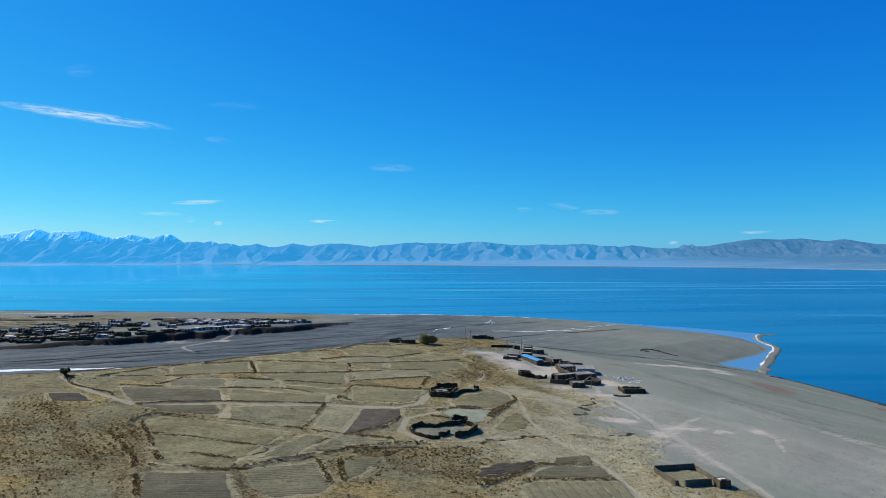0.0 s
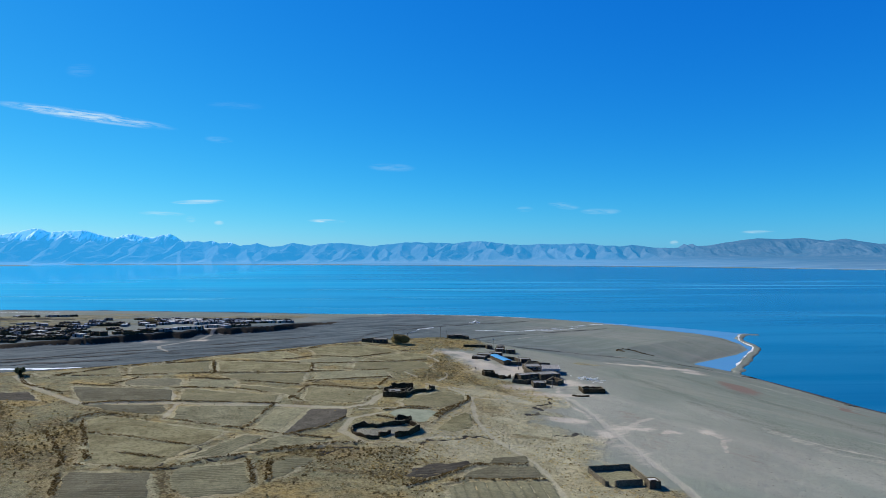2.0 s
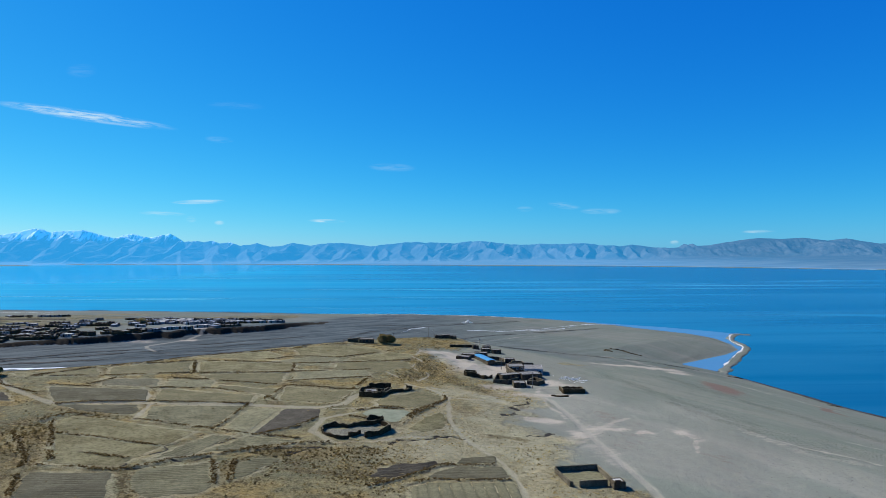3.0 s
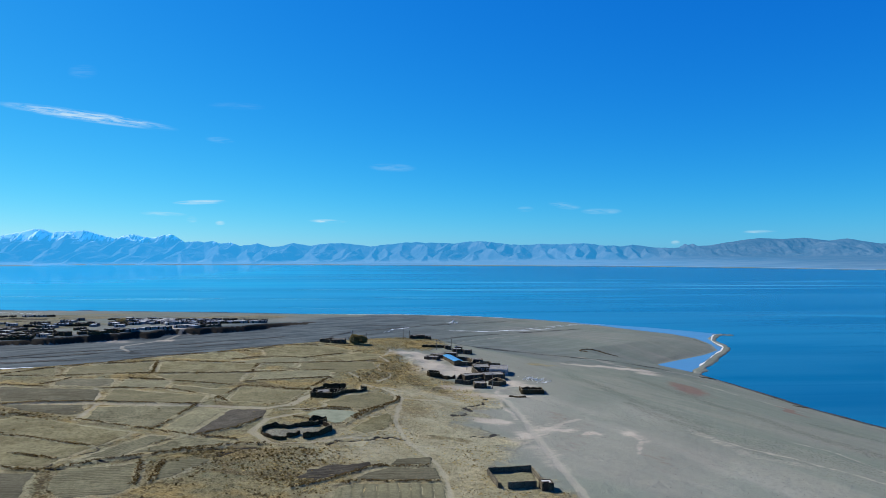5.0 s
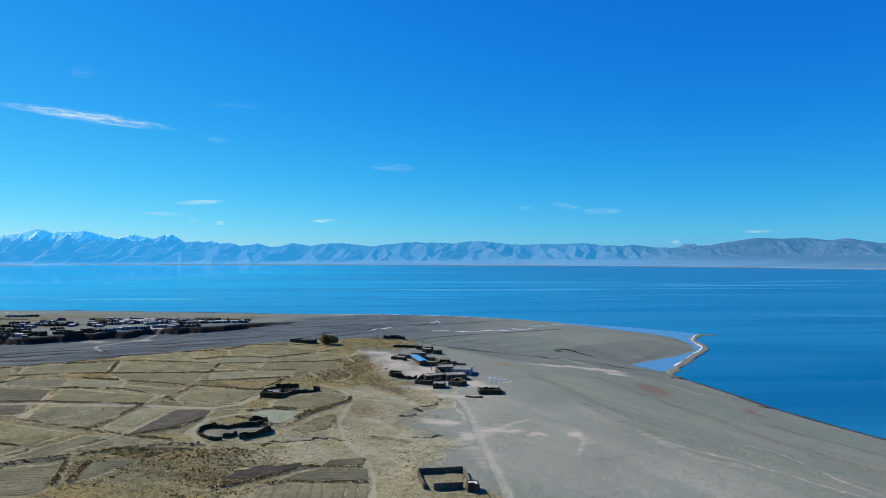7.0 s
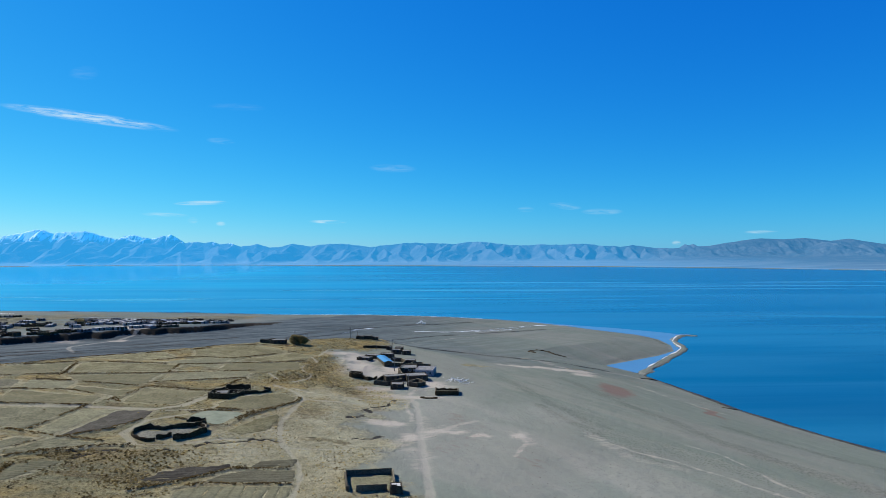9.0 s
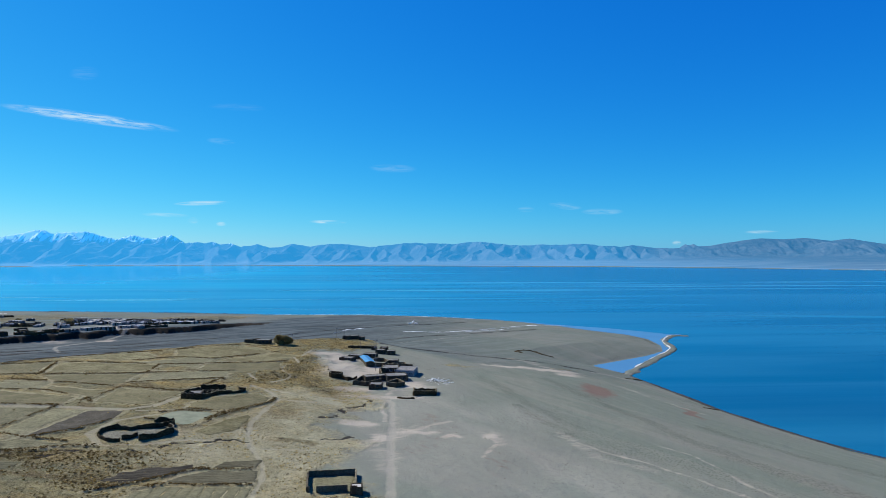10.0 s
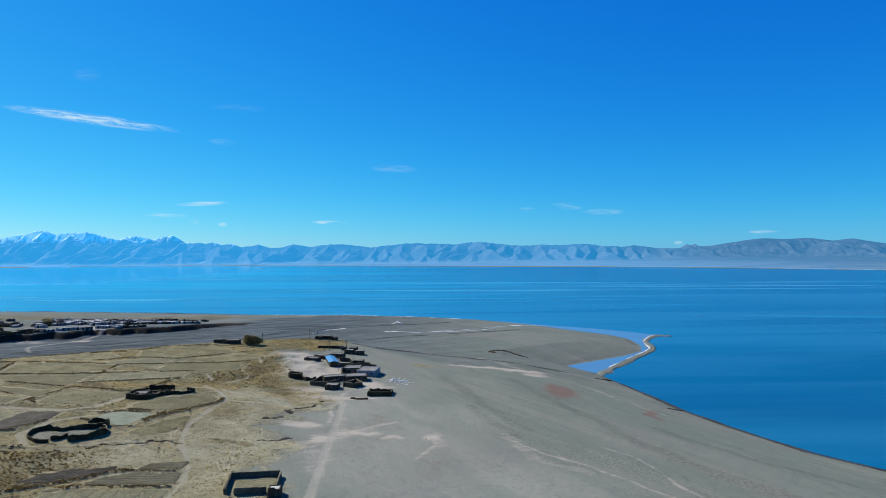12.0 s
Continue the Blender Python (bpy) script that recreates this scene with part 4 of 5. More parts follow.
# ---- fields: parcels of stubble and ploughed soil, draped on the terrace ----
def field(ring, kind, rows=None, label="", step=0.5, gap=1.15, raised=0.0):
    """A parcel with its own soil; rows: direction of its furrows in degrees."""
    ring = [tuple(p) for p in ring]
    xs, ys = [p[0] for p in ring], [p[1] for p in ring]
    turn = radians(rows or 0.0)
    c, s = math.cos(turn), math.sin(turn)
    mx, my = sum(xs) / len(xs), sum(ys) / len(ys)
    step = 0.32 if rows is not None else step
    reach = max(math.hypot(a - mx, b - my) for a, b in ring) + 1
    n = int(2 * reach / step)
    u, v = np.meshgrid(np.linspace(-reach, reach, n), np.linspace(-reach, reach, n))
    x, y = mx + u * c - v * s, my + u * s + v * c
    wob = 2.2 * (fractal(x, y, 4, 4, 31) - 0.5)
    d, _ = far_from(ring + ring[:1], x, y)
    d = np.where(inside(ring, x, y), d, -d) + wob
    keep = d > -1.0
    if rows is not None:
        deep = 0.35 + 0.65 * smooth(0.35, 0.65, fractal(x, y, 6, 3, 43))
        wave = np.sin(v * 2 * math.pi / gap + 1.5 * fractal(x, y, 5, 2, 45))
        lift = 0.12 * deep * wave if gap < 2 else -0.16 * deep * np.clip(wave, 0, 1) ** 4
        lift = lift + 0.14 * (fractal(x, y, 1.4, 3, 47) - 0.5)
    else:
        lift = 0.16 * (fractal(x, y, 2.2, 4, 41) - 0.5)
    z = ground_height(x, y) + ground_detail(x, y) + lift * smooth(-0.5, 0.8, d) - 0.45 + (0.56 + raised) * smooth(-1.0, 0.5, d)
    # how strongly the painted shade fills each furrow
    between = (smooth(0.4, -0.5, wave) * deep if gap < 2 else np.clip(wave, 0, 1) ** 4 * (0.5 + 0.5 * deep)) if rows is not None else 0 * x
    FIELD_RINGS.append(ring)
    ids = -np.ones(keep.shape, int)
    whole = keep[:-1, :-1] & keep[1:, :-1] & keep[1:, 1:] & keep[:-1, 1:]
    used = np.zeros_like(keep)
    for a in (slice(0, -1), slice(1, None)):
        for b in (slice(0, -1), slice(1, None)):
            used[a, b] |= whole
    ids[used] = np.arange(used.sum())
    quads = np.stack([ids[:-1, :-1], ids[:-1, 1:], ids[1:, 1:], ids[1:, :-1]], -1)[whole]
    verts = np.stack([x, y, z], -1)[used]
    data = mesh_from("field", verts - np.array([mx, my, 0]), quads, FIELD[kind], True)
    data.attributes.new("furrow_shade", "FLOAT", "POINT").data.foreach_set("value", between[used].astype(np.float32))
    ob = new("field", data)
    ob.location = (mx, my, 0)
    return tagged(ob, label or FIELD_LABEL[kind], "field", "fields on the terrace")


FIELD_LABEL = {"stubble": "greyish harvested field of short stubble", "olive": "dull olive field of short dry grass",
               "plough": "ploughed grey-brown field with furrows", "dark": "dark freshly ploughed field", "straw": "yellow field of dry grass"}
field([(-65, 137.5), (-48.5, 140), (-42, 126), (-44, 112), (-57, 112), (-59.5, 125)], "plough", 12)
field([(-44.5, 143), (-29.5, 150.5), (-24, 137), (-26, 131), (-34, 127), (-40, 132)], "stubble", 14)
field([(-24.5, 151), (-15, 156), (-19, 142), (-22, 140)], "stubble", 20)
field([(-83, 177), (-78.8, 182), (-43, 173), (-49.5, 144.5), (-66, 143.5)], "straw")
field([(-45, 150), (-37.4, 171), (-32, 171), (-36.5, 154)], "stubble", 62)
field([(-35, 156.5), (-28.3, 171), (-14.3, 169), (-18, 162)], "stubble", 15)
field([(-66, 197.5), (-38.6, 203.5), (-40, 178), (-62.5, 184)], "stubble", 8)
field([(-36.5, 201), (-26.4, 200.5), (-29.6, 174), (-36.5, 177.5)], "stubble")
field([(-25.4, 200.5), (-13.3, 199.8), (-12.4, 191.2), (-17.5, 182), (-27.5, 173.2)], "dark")
field([(-109.8, 216), (-78.3, 219.5), (-71.8, 205), (-97.2, 198)], "plough", 6)
field([(-93, 193), (-70.8, 198.5), (-66, 187.5), (-79.5, 186)], "plough", 10)
field([(-126.6, 202.8), (-118, 205), (-107.3, 194), (-118.6, 191.3)], "dark", 4)
field([(-74, 222), (-40, 218.5), (-39, 208), (-69.5, 204.5)], "olive", step=0.7)
field([(-134, 233), (-113.1, 251), (-104.7, 238), (-128, 227.7)], "olive", step=0.8)
field([(-109.1, 253.5), (-85, 275), (-77.5, 251.9), (-100, 236)], "olive", step=0.8)
field([(-78.4, 237.6), (-61.8, 239), (-58.5, 226.4), (-74.6, 224.2)], "stubble", step=0.8)
field([(-58, 232.5), (-34.1, 229.3), (-32.3, 213), (-39, 219.5), (-56.2, 225)], "olive", step=0.7)
field([(-33, 234), (-7.8, 229.5), (-11, 208.5), (-30.5, 211.5)], "olive", step=0.7)
field([(-100.6, 232.5), (-81.7, 237.4), (-77.4, 225.6), (-96.2, 222.5)], "plough", step=0.8)
field([(-82, 276.5), (-41.6, 282.5), (-39.6, 268.8), (-73.5, 254.2)], "straw", step=0.9)
field([(-37.3, 269.5), (-8.6, 278), (-6.3, 263), (-34, 247)], "stubble", step=0.8)
field([(-72, 248.5), (-40.5, 261.5), (-37, 240.5), (-60.5, 239.5)], "olive", step=0.8)
field([(-25, 295), (6, 304), (10.6, 286.2), (-6, 274.5), (-23.5, 279.5)], "olive", step=0.8)
field([(-89, 287), (-63, 312), (-50.5, 300.5), (-57.8, 289.5)], "straw", step=0.9)
field([(-54.5, 330), (-21, 348), (-6, 334), (-26, 307), (-44.5, 304)], "straw", step=0.9)
field([(-38, 303), (-27, 304), (-27, 283), (-40, 285), (-55, 285)], "stubble", step=0.9)
field([(-4, 330), (8, 328), (8, 310), (-22, 300), (-20, 307)], "straw", step=0.9)
field([(9, 155.5), (15.6, 160.4), (22.6, 163.2), (23.6, 161.4), (19.0, 155.9), (12.5, 148.6), (8, 149)], "dark", 32, gap=1.6)
field([(28.4, 164.2), (29.6, 166.7), (37.8, 168.9), (38.5, 164.2), (28.2, 162.2)], "plough", 8)
field([(21.0, 152.6), (24.8, 157.2), (28.2, 160.4), (39.8, 161.8), (40.9, 155.0), (35.9, 152.6), (21.6, 151.4)], "plough", 6)
field([(17.6, 144.9), (22.6, 149.0), (36.0, 150.3), (41.9, 151.0), (42.6, 146.2), (42.4, 128), (20, 126), (18, 136)], "stubble", 96, gap=2.6)
field([(1.5, 210.7), (6.4, 219.2), (16.9, 230.2), (23.6, 227.2), (24.6, 219.9), (19.4, 211.0), (13.5, 204.2), (4.8, 205.2)], "olive", step=0.6)
field([(14.6, 183.6), (18.4, 193.4), (23.6, 204.6), (25.2, 201.7), (25.6, 190.9), (24.8, 187.0), (18.8, 182.8)], "straw", step=0.6)
field([(-150, 190), (-130, 189), (-122, 170), (-140, 165)], "straw")

# Strips of tilled land behind the far village
for i, kind in enumerate(("dark", "straw", "plough", "straw", "dark", "olive", "straw", "dark", "plough")):
    near = 446 + 14 * i
    west, east = -0.74 * near - 25, -0.74 * near + 70 + 22 * (i % 3)
    field([(west, near), (east, near + 5), (east - 6, near + 13 - 3 * (i % 2)), (west, near + 9)], kind, step=1.6, raised=0.5, label="narrow tilled strip of land behind a village")
build_ground()


def pond():
    shore = [(0.2, 194.0), (0.6, 197.4), (2.6, 199.8), (6.1, 201.2), (12.2, 200.4), (15.4, 197.6), (16.0, 194.9), (13.8, 190.6), (11.1, 187.6), (7.2, 188.8), (3.0, 191.3), (0.2, 194.0)]
    p, _, _ = drawn_out(shore, 0.7, 0.0)
    ring = [(a + 0.9 * noise.noise((a * 0.6, b * 0.6, 3)), b + 0.9 * noise.noise((a * 0.6, b * 0.6, 9))) for a, b in p]
    k = Mat("frozen_pond", 0.95, specular=0.05)
    k.colour(k.mix(k.step(k.noise(0.4, 5), 0.3, 0.7), (0.185, 0.205, 0.145), (0.250, 0.265, 0.190)))
    data = mesh_from("pond", [(a, b, ground(a, b) + 0.24) for a, b in ring] + [(6.6, 195.0, ground(6.6, 195.0) + 0.30)], [(i, (i + 1) % len(ring), len(ring)) for i in range(len(ring))], k.m)
    tagged(new("pond", data), "pale green shallow pond with a muddy rim", "pond", kind="structure")


pond()

# ---- walled yards and ruins near the path ----
PALE_MUD = soil("pale_mud_brick", (0.100, 0.084, 0.058), (0.165, 0.142, 0.100), 2.0)
walls("walled_yard", [
    ([(53.0, 159.2), (64.0, 162.0)], 0.5, 1.5, 0.06), ([(64.2, 161.7), (65.8, 151.4)], 0.5, 1.3, 0.10),
    ([(52.9, 158.9), (54.9, 149.5)], 0.5, 1.2, 0.12), ([(57.0, 149.6), (63.9, 151.2)], 0.5, 1.45, 0.06), ([(54.9, 149.5), (55.5, 149.6)], 0.5, 1.2, 0.1)],
    "square roofless yard of mud-brick walls on bare ground", "walled yard", PALE_MUD)
field([(53.8, 158.6), (63.6, 161.0), (65.1, 151.9), (55.6, 150.2)], "stubble", label="dull grey-green weedy floor of a walled yard", step=0.4)
house(66.1, 150.3, 3.0, 3.0, 1.65, 8, "small mud-brick hut at the corner of a walled yard", windows=0, group="huts", name="hut", roof=WHITE)

walls("sheepfold", [
    ([(-8.6, 176.6), (-9.4, 178.6), (-9.0, 180.4), (-7.4, 181.6), (-5.6, 181.9), (-2.6, 181.3), (-1.1, 183.0), (1.3, 183.8), (4.0, 184.6), (5.2, 185.6)], 0.42, 1.25, 0.5),
    ([(-8.8, 176.4), (-7.2, 174.6), (-4.6, 172.9), (-2.6, 172.7), (-0.9, 173.2)], 0.42, 0.95, 0.5), ([(-1.3, 174.7), (0.6, 175.6), (1.7, 177.4)], 0.5, 0.95, 0.5),
    ([(3.2, 174.9), (6.1, 176.6), (8.2, 179.2), (9.6, 181.6)], 0.5, 1.6, 0.5), ([(9.6, 181.8), (8.6, 184.0), (6.8, 185.4)], 0.5, 1.4, 0.5)],
    "ruined curved sheepfold of thick dark mud walls", "sheepfold", MUD_DARK, "ruins")
field([(-8.2, 177), (-8.6, 179.6), (-6.5, 181), (-2.6, 180.4), (-0.8, 182.4), (4, 183.6), (8.8, 181.4), (4, 176.2), (1.4, 177), (-1.4, 174), (-4.6, 173.6)], "floor", label="bare pale trodden floor of a sheepfold", step=0.4)
walls("ruined_hut", [([(2.6, 185.6), (2.9, 187.4), (4.6, 188.6), (6.8, 188.2)], 0.5, 1.9, 0.8), ([(4.8, 186.2), (6.9, 186.4), (7.0, 188)], 0.5, 1.2, 0.7)], "broken mud-brick hut beside a sheepfold", "ruin", MUD_DARK, "ruins")
walls("ruined_farmstead", [
    ([(-4.2, 218.4), (0.6, 216.6), (3.4, 217.0), (4.8, 220.4), (6.4, 224.4), (10.6, 226.8), (12.6, 230.8)], 0.5, 1.8, 0.45),
    ([(-4.2, 218.6), (-4.8, 224), (-2.4, 230.5)], 0.5, 1.9, 0.4), ([(-2.4, 230.5), (2.6, 234.4), (5.2, 234.0)], 0.6, 2.7, 0.5),
    ([(11.2, 231), (12.4, 230.6), (12.9, 232.5)], 0.7, 2.2, 0.8), ([(3.0, 222), (5.4, 233)], 0.5, 1.5, 0.6), ([(12.6, 231), (16.8, 236), (18.8, 240)], 0.5, 0.4, 0.3), ([(7.2, 227), (9.4, 230.5)], 0.5, 0.9, 0.6), ([(-3.8, 224), (4, 227)], 0.5, 1.6, 0.5)],
    "collapsed farmstead of dark mud-brick walls", "ruin", MUD_DARK, "ruins")
house(-0.6, 221.8, 4.6, 5.0, 1.6, 10, "half-ruined flat-roofed room inside a farmstead", windows=0, group="huts", name="hut")

# ---- the hamlet on the plain ----
walls("stone_pen", [([(72.2, 252.9), (80.9, 254.2)], 0.6, 1.8, 0.12), ([(80.9, 254.2), (80.9, 261)], 0.6, 1.5, 0.2), ([(80.9, 261), (72.0, 260.4)], 0.6, 1.3, 0.7), ([(72, 260.4), (72.2, 253)], 0.6, 1.5, 0.4)],
      "dark stone pen with broken walls on gravel", "pen", MUD_DARK, "pens")
walls("ruined_walls", [([(33.6, 281.6), (34.6, 280.2), (38.8, 280.2), (38.8, 283.6), (34.0, 284.0), (33.6, 281.6)], 0.6, 2.6, 0.2), ([(39.0, 280.4), (42.3, 278.0), (45.8, 280.2)], 0.7, 1.7, 0.7)],
      "ruined dark mud walls at the rim of a hamlet", "ruin", MUD_DARK, "ruins")
house(36.2, 282.2, 4.4, 3.4, 1.78, 4, windows=0, group="huts", name="hut", label="small dark mud hut among ruined walls")
walls("courtyard_wall", [([(45.8, 270.0), (51.6, 268.2), (57.0, 275.2)], 0.5, 1.9, 0.12), ([(45.8, 270.0), (47.6, 279.6), (56.4, 283.6)], 0.5, 1.8, 0.15)],
      "long mud-brick courtyard wall of a farmhouse", "courtyard wall", MUD, "courtyard walls")
house(56.0, 264.8, 5.4, 5.6, 1.85, 2, "small flat-roofed mud hut before a courtyard", windows=1, group="huts", name="hut")
walls("animal_pen", [([(60.0, 268.6), (64.2, 266.6), (67.2, 270.4), (63.8, 276.6), (60.0, 268.6)], 0.6, 1.9, 0.1)], "square animal pen of mud walls", "pen", MUD, "pens")
house(53.5, 281.0, 10.0, 5.0, 2.07, 24, "long low mud-brick farmhouse wing with a pale roof")
house(62.5, 283.0, 9.5, 7.5, 2.29, 14, "mud-brick farmhouse with a broad pale roof")
house(66.2, 296.5, 8.5, 11.0, 2.66, -6, "pale-plastered farmhouse with framed windows round a court", material=PALE_WALL, white=True)
house(58.2, 301.0, 8.0, 8.5, 2.37, 4, "mud-brick farmhouse with white-framed windows", white=True)
walls("courtyard_wall", [([(56.4, 284), (53.8, 296), (56.5, 309), (68.0, 309.6)], 0.5, 2.4, 0.1)], "mud-brick courtyard wall behind a farmhouse", "courtyard wall", MUD, "courtyard walls")
house(34.4, 322.6, 7.0, 5.0, 1.78, -18, "dark mud-brick house beside a blue-roofed shed")
house(37.4, 331.0, 7.5, 5.0, 1.92, -12, "dark mud-brick house with an earth roof")
house(44.0, 338.5, 7.0, 4.6, 1.92, -6, "low mud-brick house behind a blue-roofed shed")
walls("courtyard_wall", [([(48.4, 310.8), (54.2, 312.0), (55.0, 320.0), (52.6, 326.4), (47.2, 327.0)], 0.5, 1.9, 0.12)], "low mud wall round an empty yard", "courtyard wall", MUD, "courtyard walls")
house(57.2, 322.4, 6.0, 4.8, 1.92, 2, "mud-brick house standing alone on gravel")
walls("animal_pen", [([(57.8, 313.8), (64.2, 316.2), (63.4, 321), (58.4, 319), (57.8, 313.8)], 0.5, 1.4, 0.15)], "low animal pen of mud walls", "pen", MUD, "pens")
house(42.2, 365.6, 3.6, 4.0, 1.78, 6, windows=0, group="huts", name="hut", label="small dark mud hut at the end of a low wall")
house(47.4, 353.8, 5.2, 4.6, 2.07, 0, windows=1, group="huts", name="hut", label="square dark mud hut on gravel")
house(48.4, 361.2, 4.6, 4.6, 2.37, 0, windows=1, group="huts", name="hut", label="tall dark mud hut on gravel")
house(53.2, 352.4, 5.0, 4.4, 2.00, 4, windows=1, group="huts", name="hut", label="square dark mud hut on gravel")
walls("low_wall", [([(27.5, 364.5), (34, 367.4), (42.4, 370)], 0.6, 1.3, 0.4)], "low broken mud wall at the terrace foot", "wall", MUD_DARK)
house(20.4, 399.6, 4.6, 4.4, 1.78, 4, windows=0, group="huts", name="hut", label="dark mud hut on the rim of the terrace")
house(25.2, 401.8, 5.4, 4.4, 2.22, 4, windows=0, group="huts", name="hut", label="dark mud hut on the rim of the terrace")
house(29.6, 400.4, 4.4, 4.0, 1.78, 4, windows=0, group="huts", name="hut", label="dark mud hut on the rim of the terrace")
house(-20.0, 361.4, 8.4, 5.0, 2.15, 4, windows=2, label="dark mud-brick farmhouse at the terrace rim")
walls("courtyard_wall", [([(-24.5, 360), (-30.5, 361.5), (-30, 368), (-24, 369)], 0.6, 1.8, 0.25)], "mud wall round a yard at the terrace rim", "courtyard wall", MUD, "courtyard walls")


def blue_shed(x, y, turn):
    ob = thing("shed", x, y, turn, "long shed with a bright blue sheet-metal roof", "shed")
    w, d, h = 3.8, 18.0, 2.4
    bm = bmesh.new()
    box(bm, -w / 2, -d / 2, -0.8, w / 2, d / 2, h)
    part("wall", bm, MUD, ob)
    for s in (-1, 1):
        bm = bmesh.new()
        n = 24
        for i in range(n):
            y0, y1 = -d / 2 - 0.4 + (d + 0.8) * i / n, -d / 2 - 0.4 + (d + 0.8) * (i + 1) / n
            ym = (y0 + y1) / 2
            low = [bm.verts.new((s * (w / 2 + 0.4), q, h - 0.05 + dz)) for q, dz in ((y0, 0), (ym, 0.09), (y1, 0))]
            up = [bm.verts.new((0, q, h + 0.45 + dz)) for q, dz in ((y0, 0), (ym, 0.09), (y1, 0))]
            for j in range(2):
                bm.faces.new((low[j], low[j + 1], up[j + 1], up[j]))
        part("roof_sheet", bm, BLUE_SHEET, ob, "ribbed blue sheet metal")
    for s in (-1, 1):
        bm = bmesh.new()
        v = [bm.verts.new(p) for p in ((-w / 2, s * (d / 2 - 0.02), h), (w / 2, s * (d / 2 - 0.02), h), (0, s * (d / 2 - 0.02), h + 0.4))]
        bm.faces.new(v)
        part("gable", bm, MUD, ob)
    for i in range(4):
        bm = bmesh.new()
        wy = -d / 2 + 2.5 + i * 4.6
        box(bm, w / 2 - 0.1, wy - 0.6, 1.0, w / 2 + 0.06, wy + 0.6, 2.0)
        part("window", bm, WHITE, ob)
    return ob


blue_shed(44.7, 318.5, 18)


def power_pole(x, y, h=8.5, turn=0):
    ob = thing("power_pole", x, y, turn, "slim wooden power pole with a short crossarm", "power pole", "power poles")
    bm = bmesh.new()
    bmesh.ops.create_cone(bm, cap_ends=True, segments=8, radius1=0.17, radius2=0.11, depth=h + 0.8, matrix=Matrix.Translation((0, 0, (h - 0.8) / 2)))
    part("pole", bm, POLE, ob)
    bm = bmesh.new()
    box(bm, -0.9, -0.06, h - 0.7, 0.9, 0.06, h - 0.55)
    arm = part("crossarm", bm, METAL, ob)
    for s in (-0.8, 0, 0.8):
        bm = bmesh.new()
        bmesh.ops.create_cone(bm, cap_ends=True, segments=6, radius1=0.07, radius2=0.04, depth=0.25, matrix=Matrix.Translation((s, 0, h - 0.42)))
        part("insulator", bm, WHITE, arm)
    return ob


for px, py, ph in ((61.0, 261.2, 8.5), (51.5, 300.0, 8.5), (47.0, 334.0, 8.5), (44.5, 360.0, 8.5), (36.0, 356.0, 8.0), (14.0, 402.0, 9.0), (17.5, 408.0, 8.5), (-13.5, 372.0, 8.0), (-5.0, 368.0, 7.5)):
    power_pole(px, py, 0.78 * ph, 20)


def flag_mast(x, y, reach, h, count, label):
    """A mast with lines of faded cloth flags pegged out to the ground."""
    ob = thing("prayer_flag_mast", x, y, 0, label, "flag mast", "flag masts")
    bm = bmesh.new()
    bmesh.ops.create_cone(bm, cap_ends=True, segments=8, radius1=0.12, radius2=0.06, depth=h + 0.5, matrix=Matrix.Translation((0, 0, (h - 0.5) / 2)))
    part("pole", bm, POLE, ob)
    rnd = random.Random(7)
    for i in range(count):
        a = 2 * math.pi * (i + 0.3 * rnd.random()) / count
        r = reach * (0.6 + 0.5 * rnd.random())
        bm = bmesh.new()
        n = 14
        ends = []
        for j in range(n + 1):
            t = j / n
            ends.append(Vector((math.cos(a) * r * t, math.sin(a) * r * t, h * (1 - t) - 1.4 * math.sin(math.pi * t) * 0.6 + 0.35 * t)))
        for j in range(n):
            p, q = ends[j], ends[j + 1]
            drop = (0.22 + 0.2 * rnd.random()) * (1.0 if h < 2 else 2.4)
            sway = Vector((rnd.uniform(-0.2, 0.2), rnd.uniform(-0.2, 0.2), -drop))
            v = [bm.verts.new(c) for c in (p, p.lerp(q, 0.88), p.lerp(q, 0.88) + sway, p + sway)]
            bm.faces.new(v)
        bmesh.ops.solidify(bm, geom=bm.faces[:], thickness=0.02)
        part("flag_line", bm, CLOTH, ob)
    return ob


flag_mast(79.0, 283.2, 9.0, 1.5, 15, "low mast with radiating lines of faded white flags")
flag_mast(46.8, 626.0, 6.5, 3.0, 10, "distant mast with lines of white flags on the delta")


def stone_ring(x, y):
    walls("stone_ring", [([(x + 9 * math.cos(a / 9 * 2.9 + 0.4), y + 9 * math.sin(a / 9 * 2.9 + 0.4)) for a in range(10)], 1.2, 0.35, 0.7), ([(x + 9, y + 4), (x + 15, y + 1)], 0.9, 0.2, 0.5), ([(x - 9, y + 1), (x - 5, y - 3)], 1.4, 0.3, 0.6)], "low crescent of dark stones on the gravel plain", "stone ring", MUD_DARK)


stone_ring(135, 403)
for heap in ([(198.5, 288.5), (202, 289.8), (206.0, 291.2)], [(180, 349.0), (185, 351), (190.5, 354.5)]):
    walls("stone_heap", [(heap, 1.2, 0.10, 0.4)], "low line of dark stones and weed on gravel", "stone heap", MUD_DARK)
walls("stone_heap", [([(66.5, 247.5), (69, 246.5), (73, 247.2)], 1.2, 0.5, 0.5)], "low heap of dark stones on gravel", "stone heap", MUD_DARK)


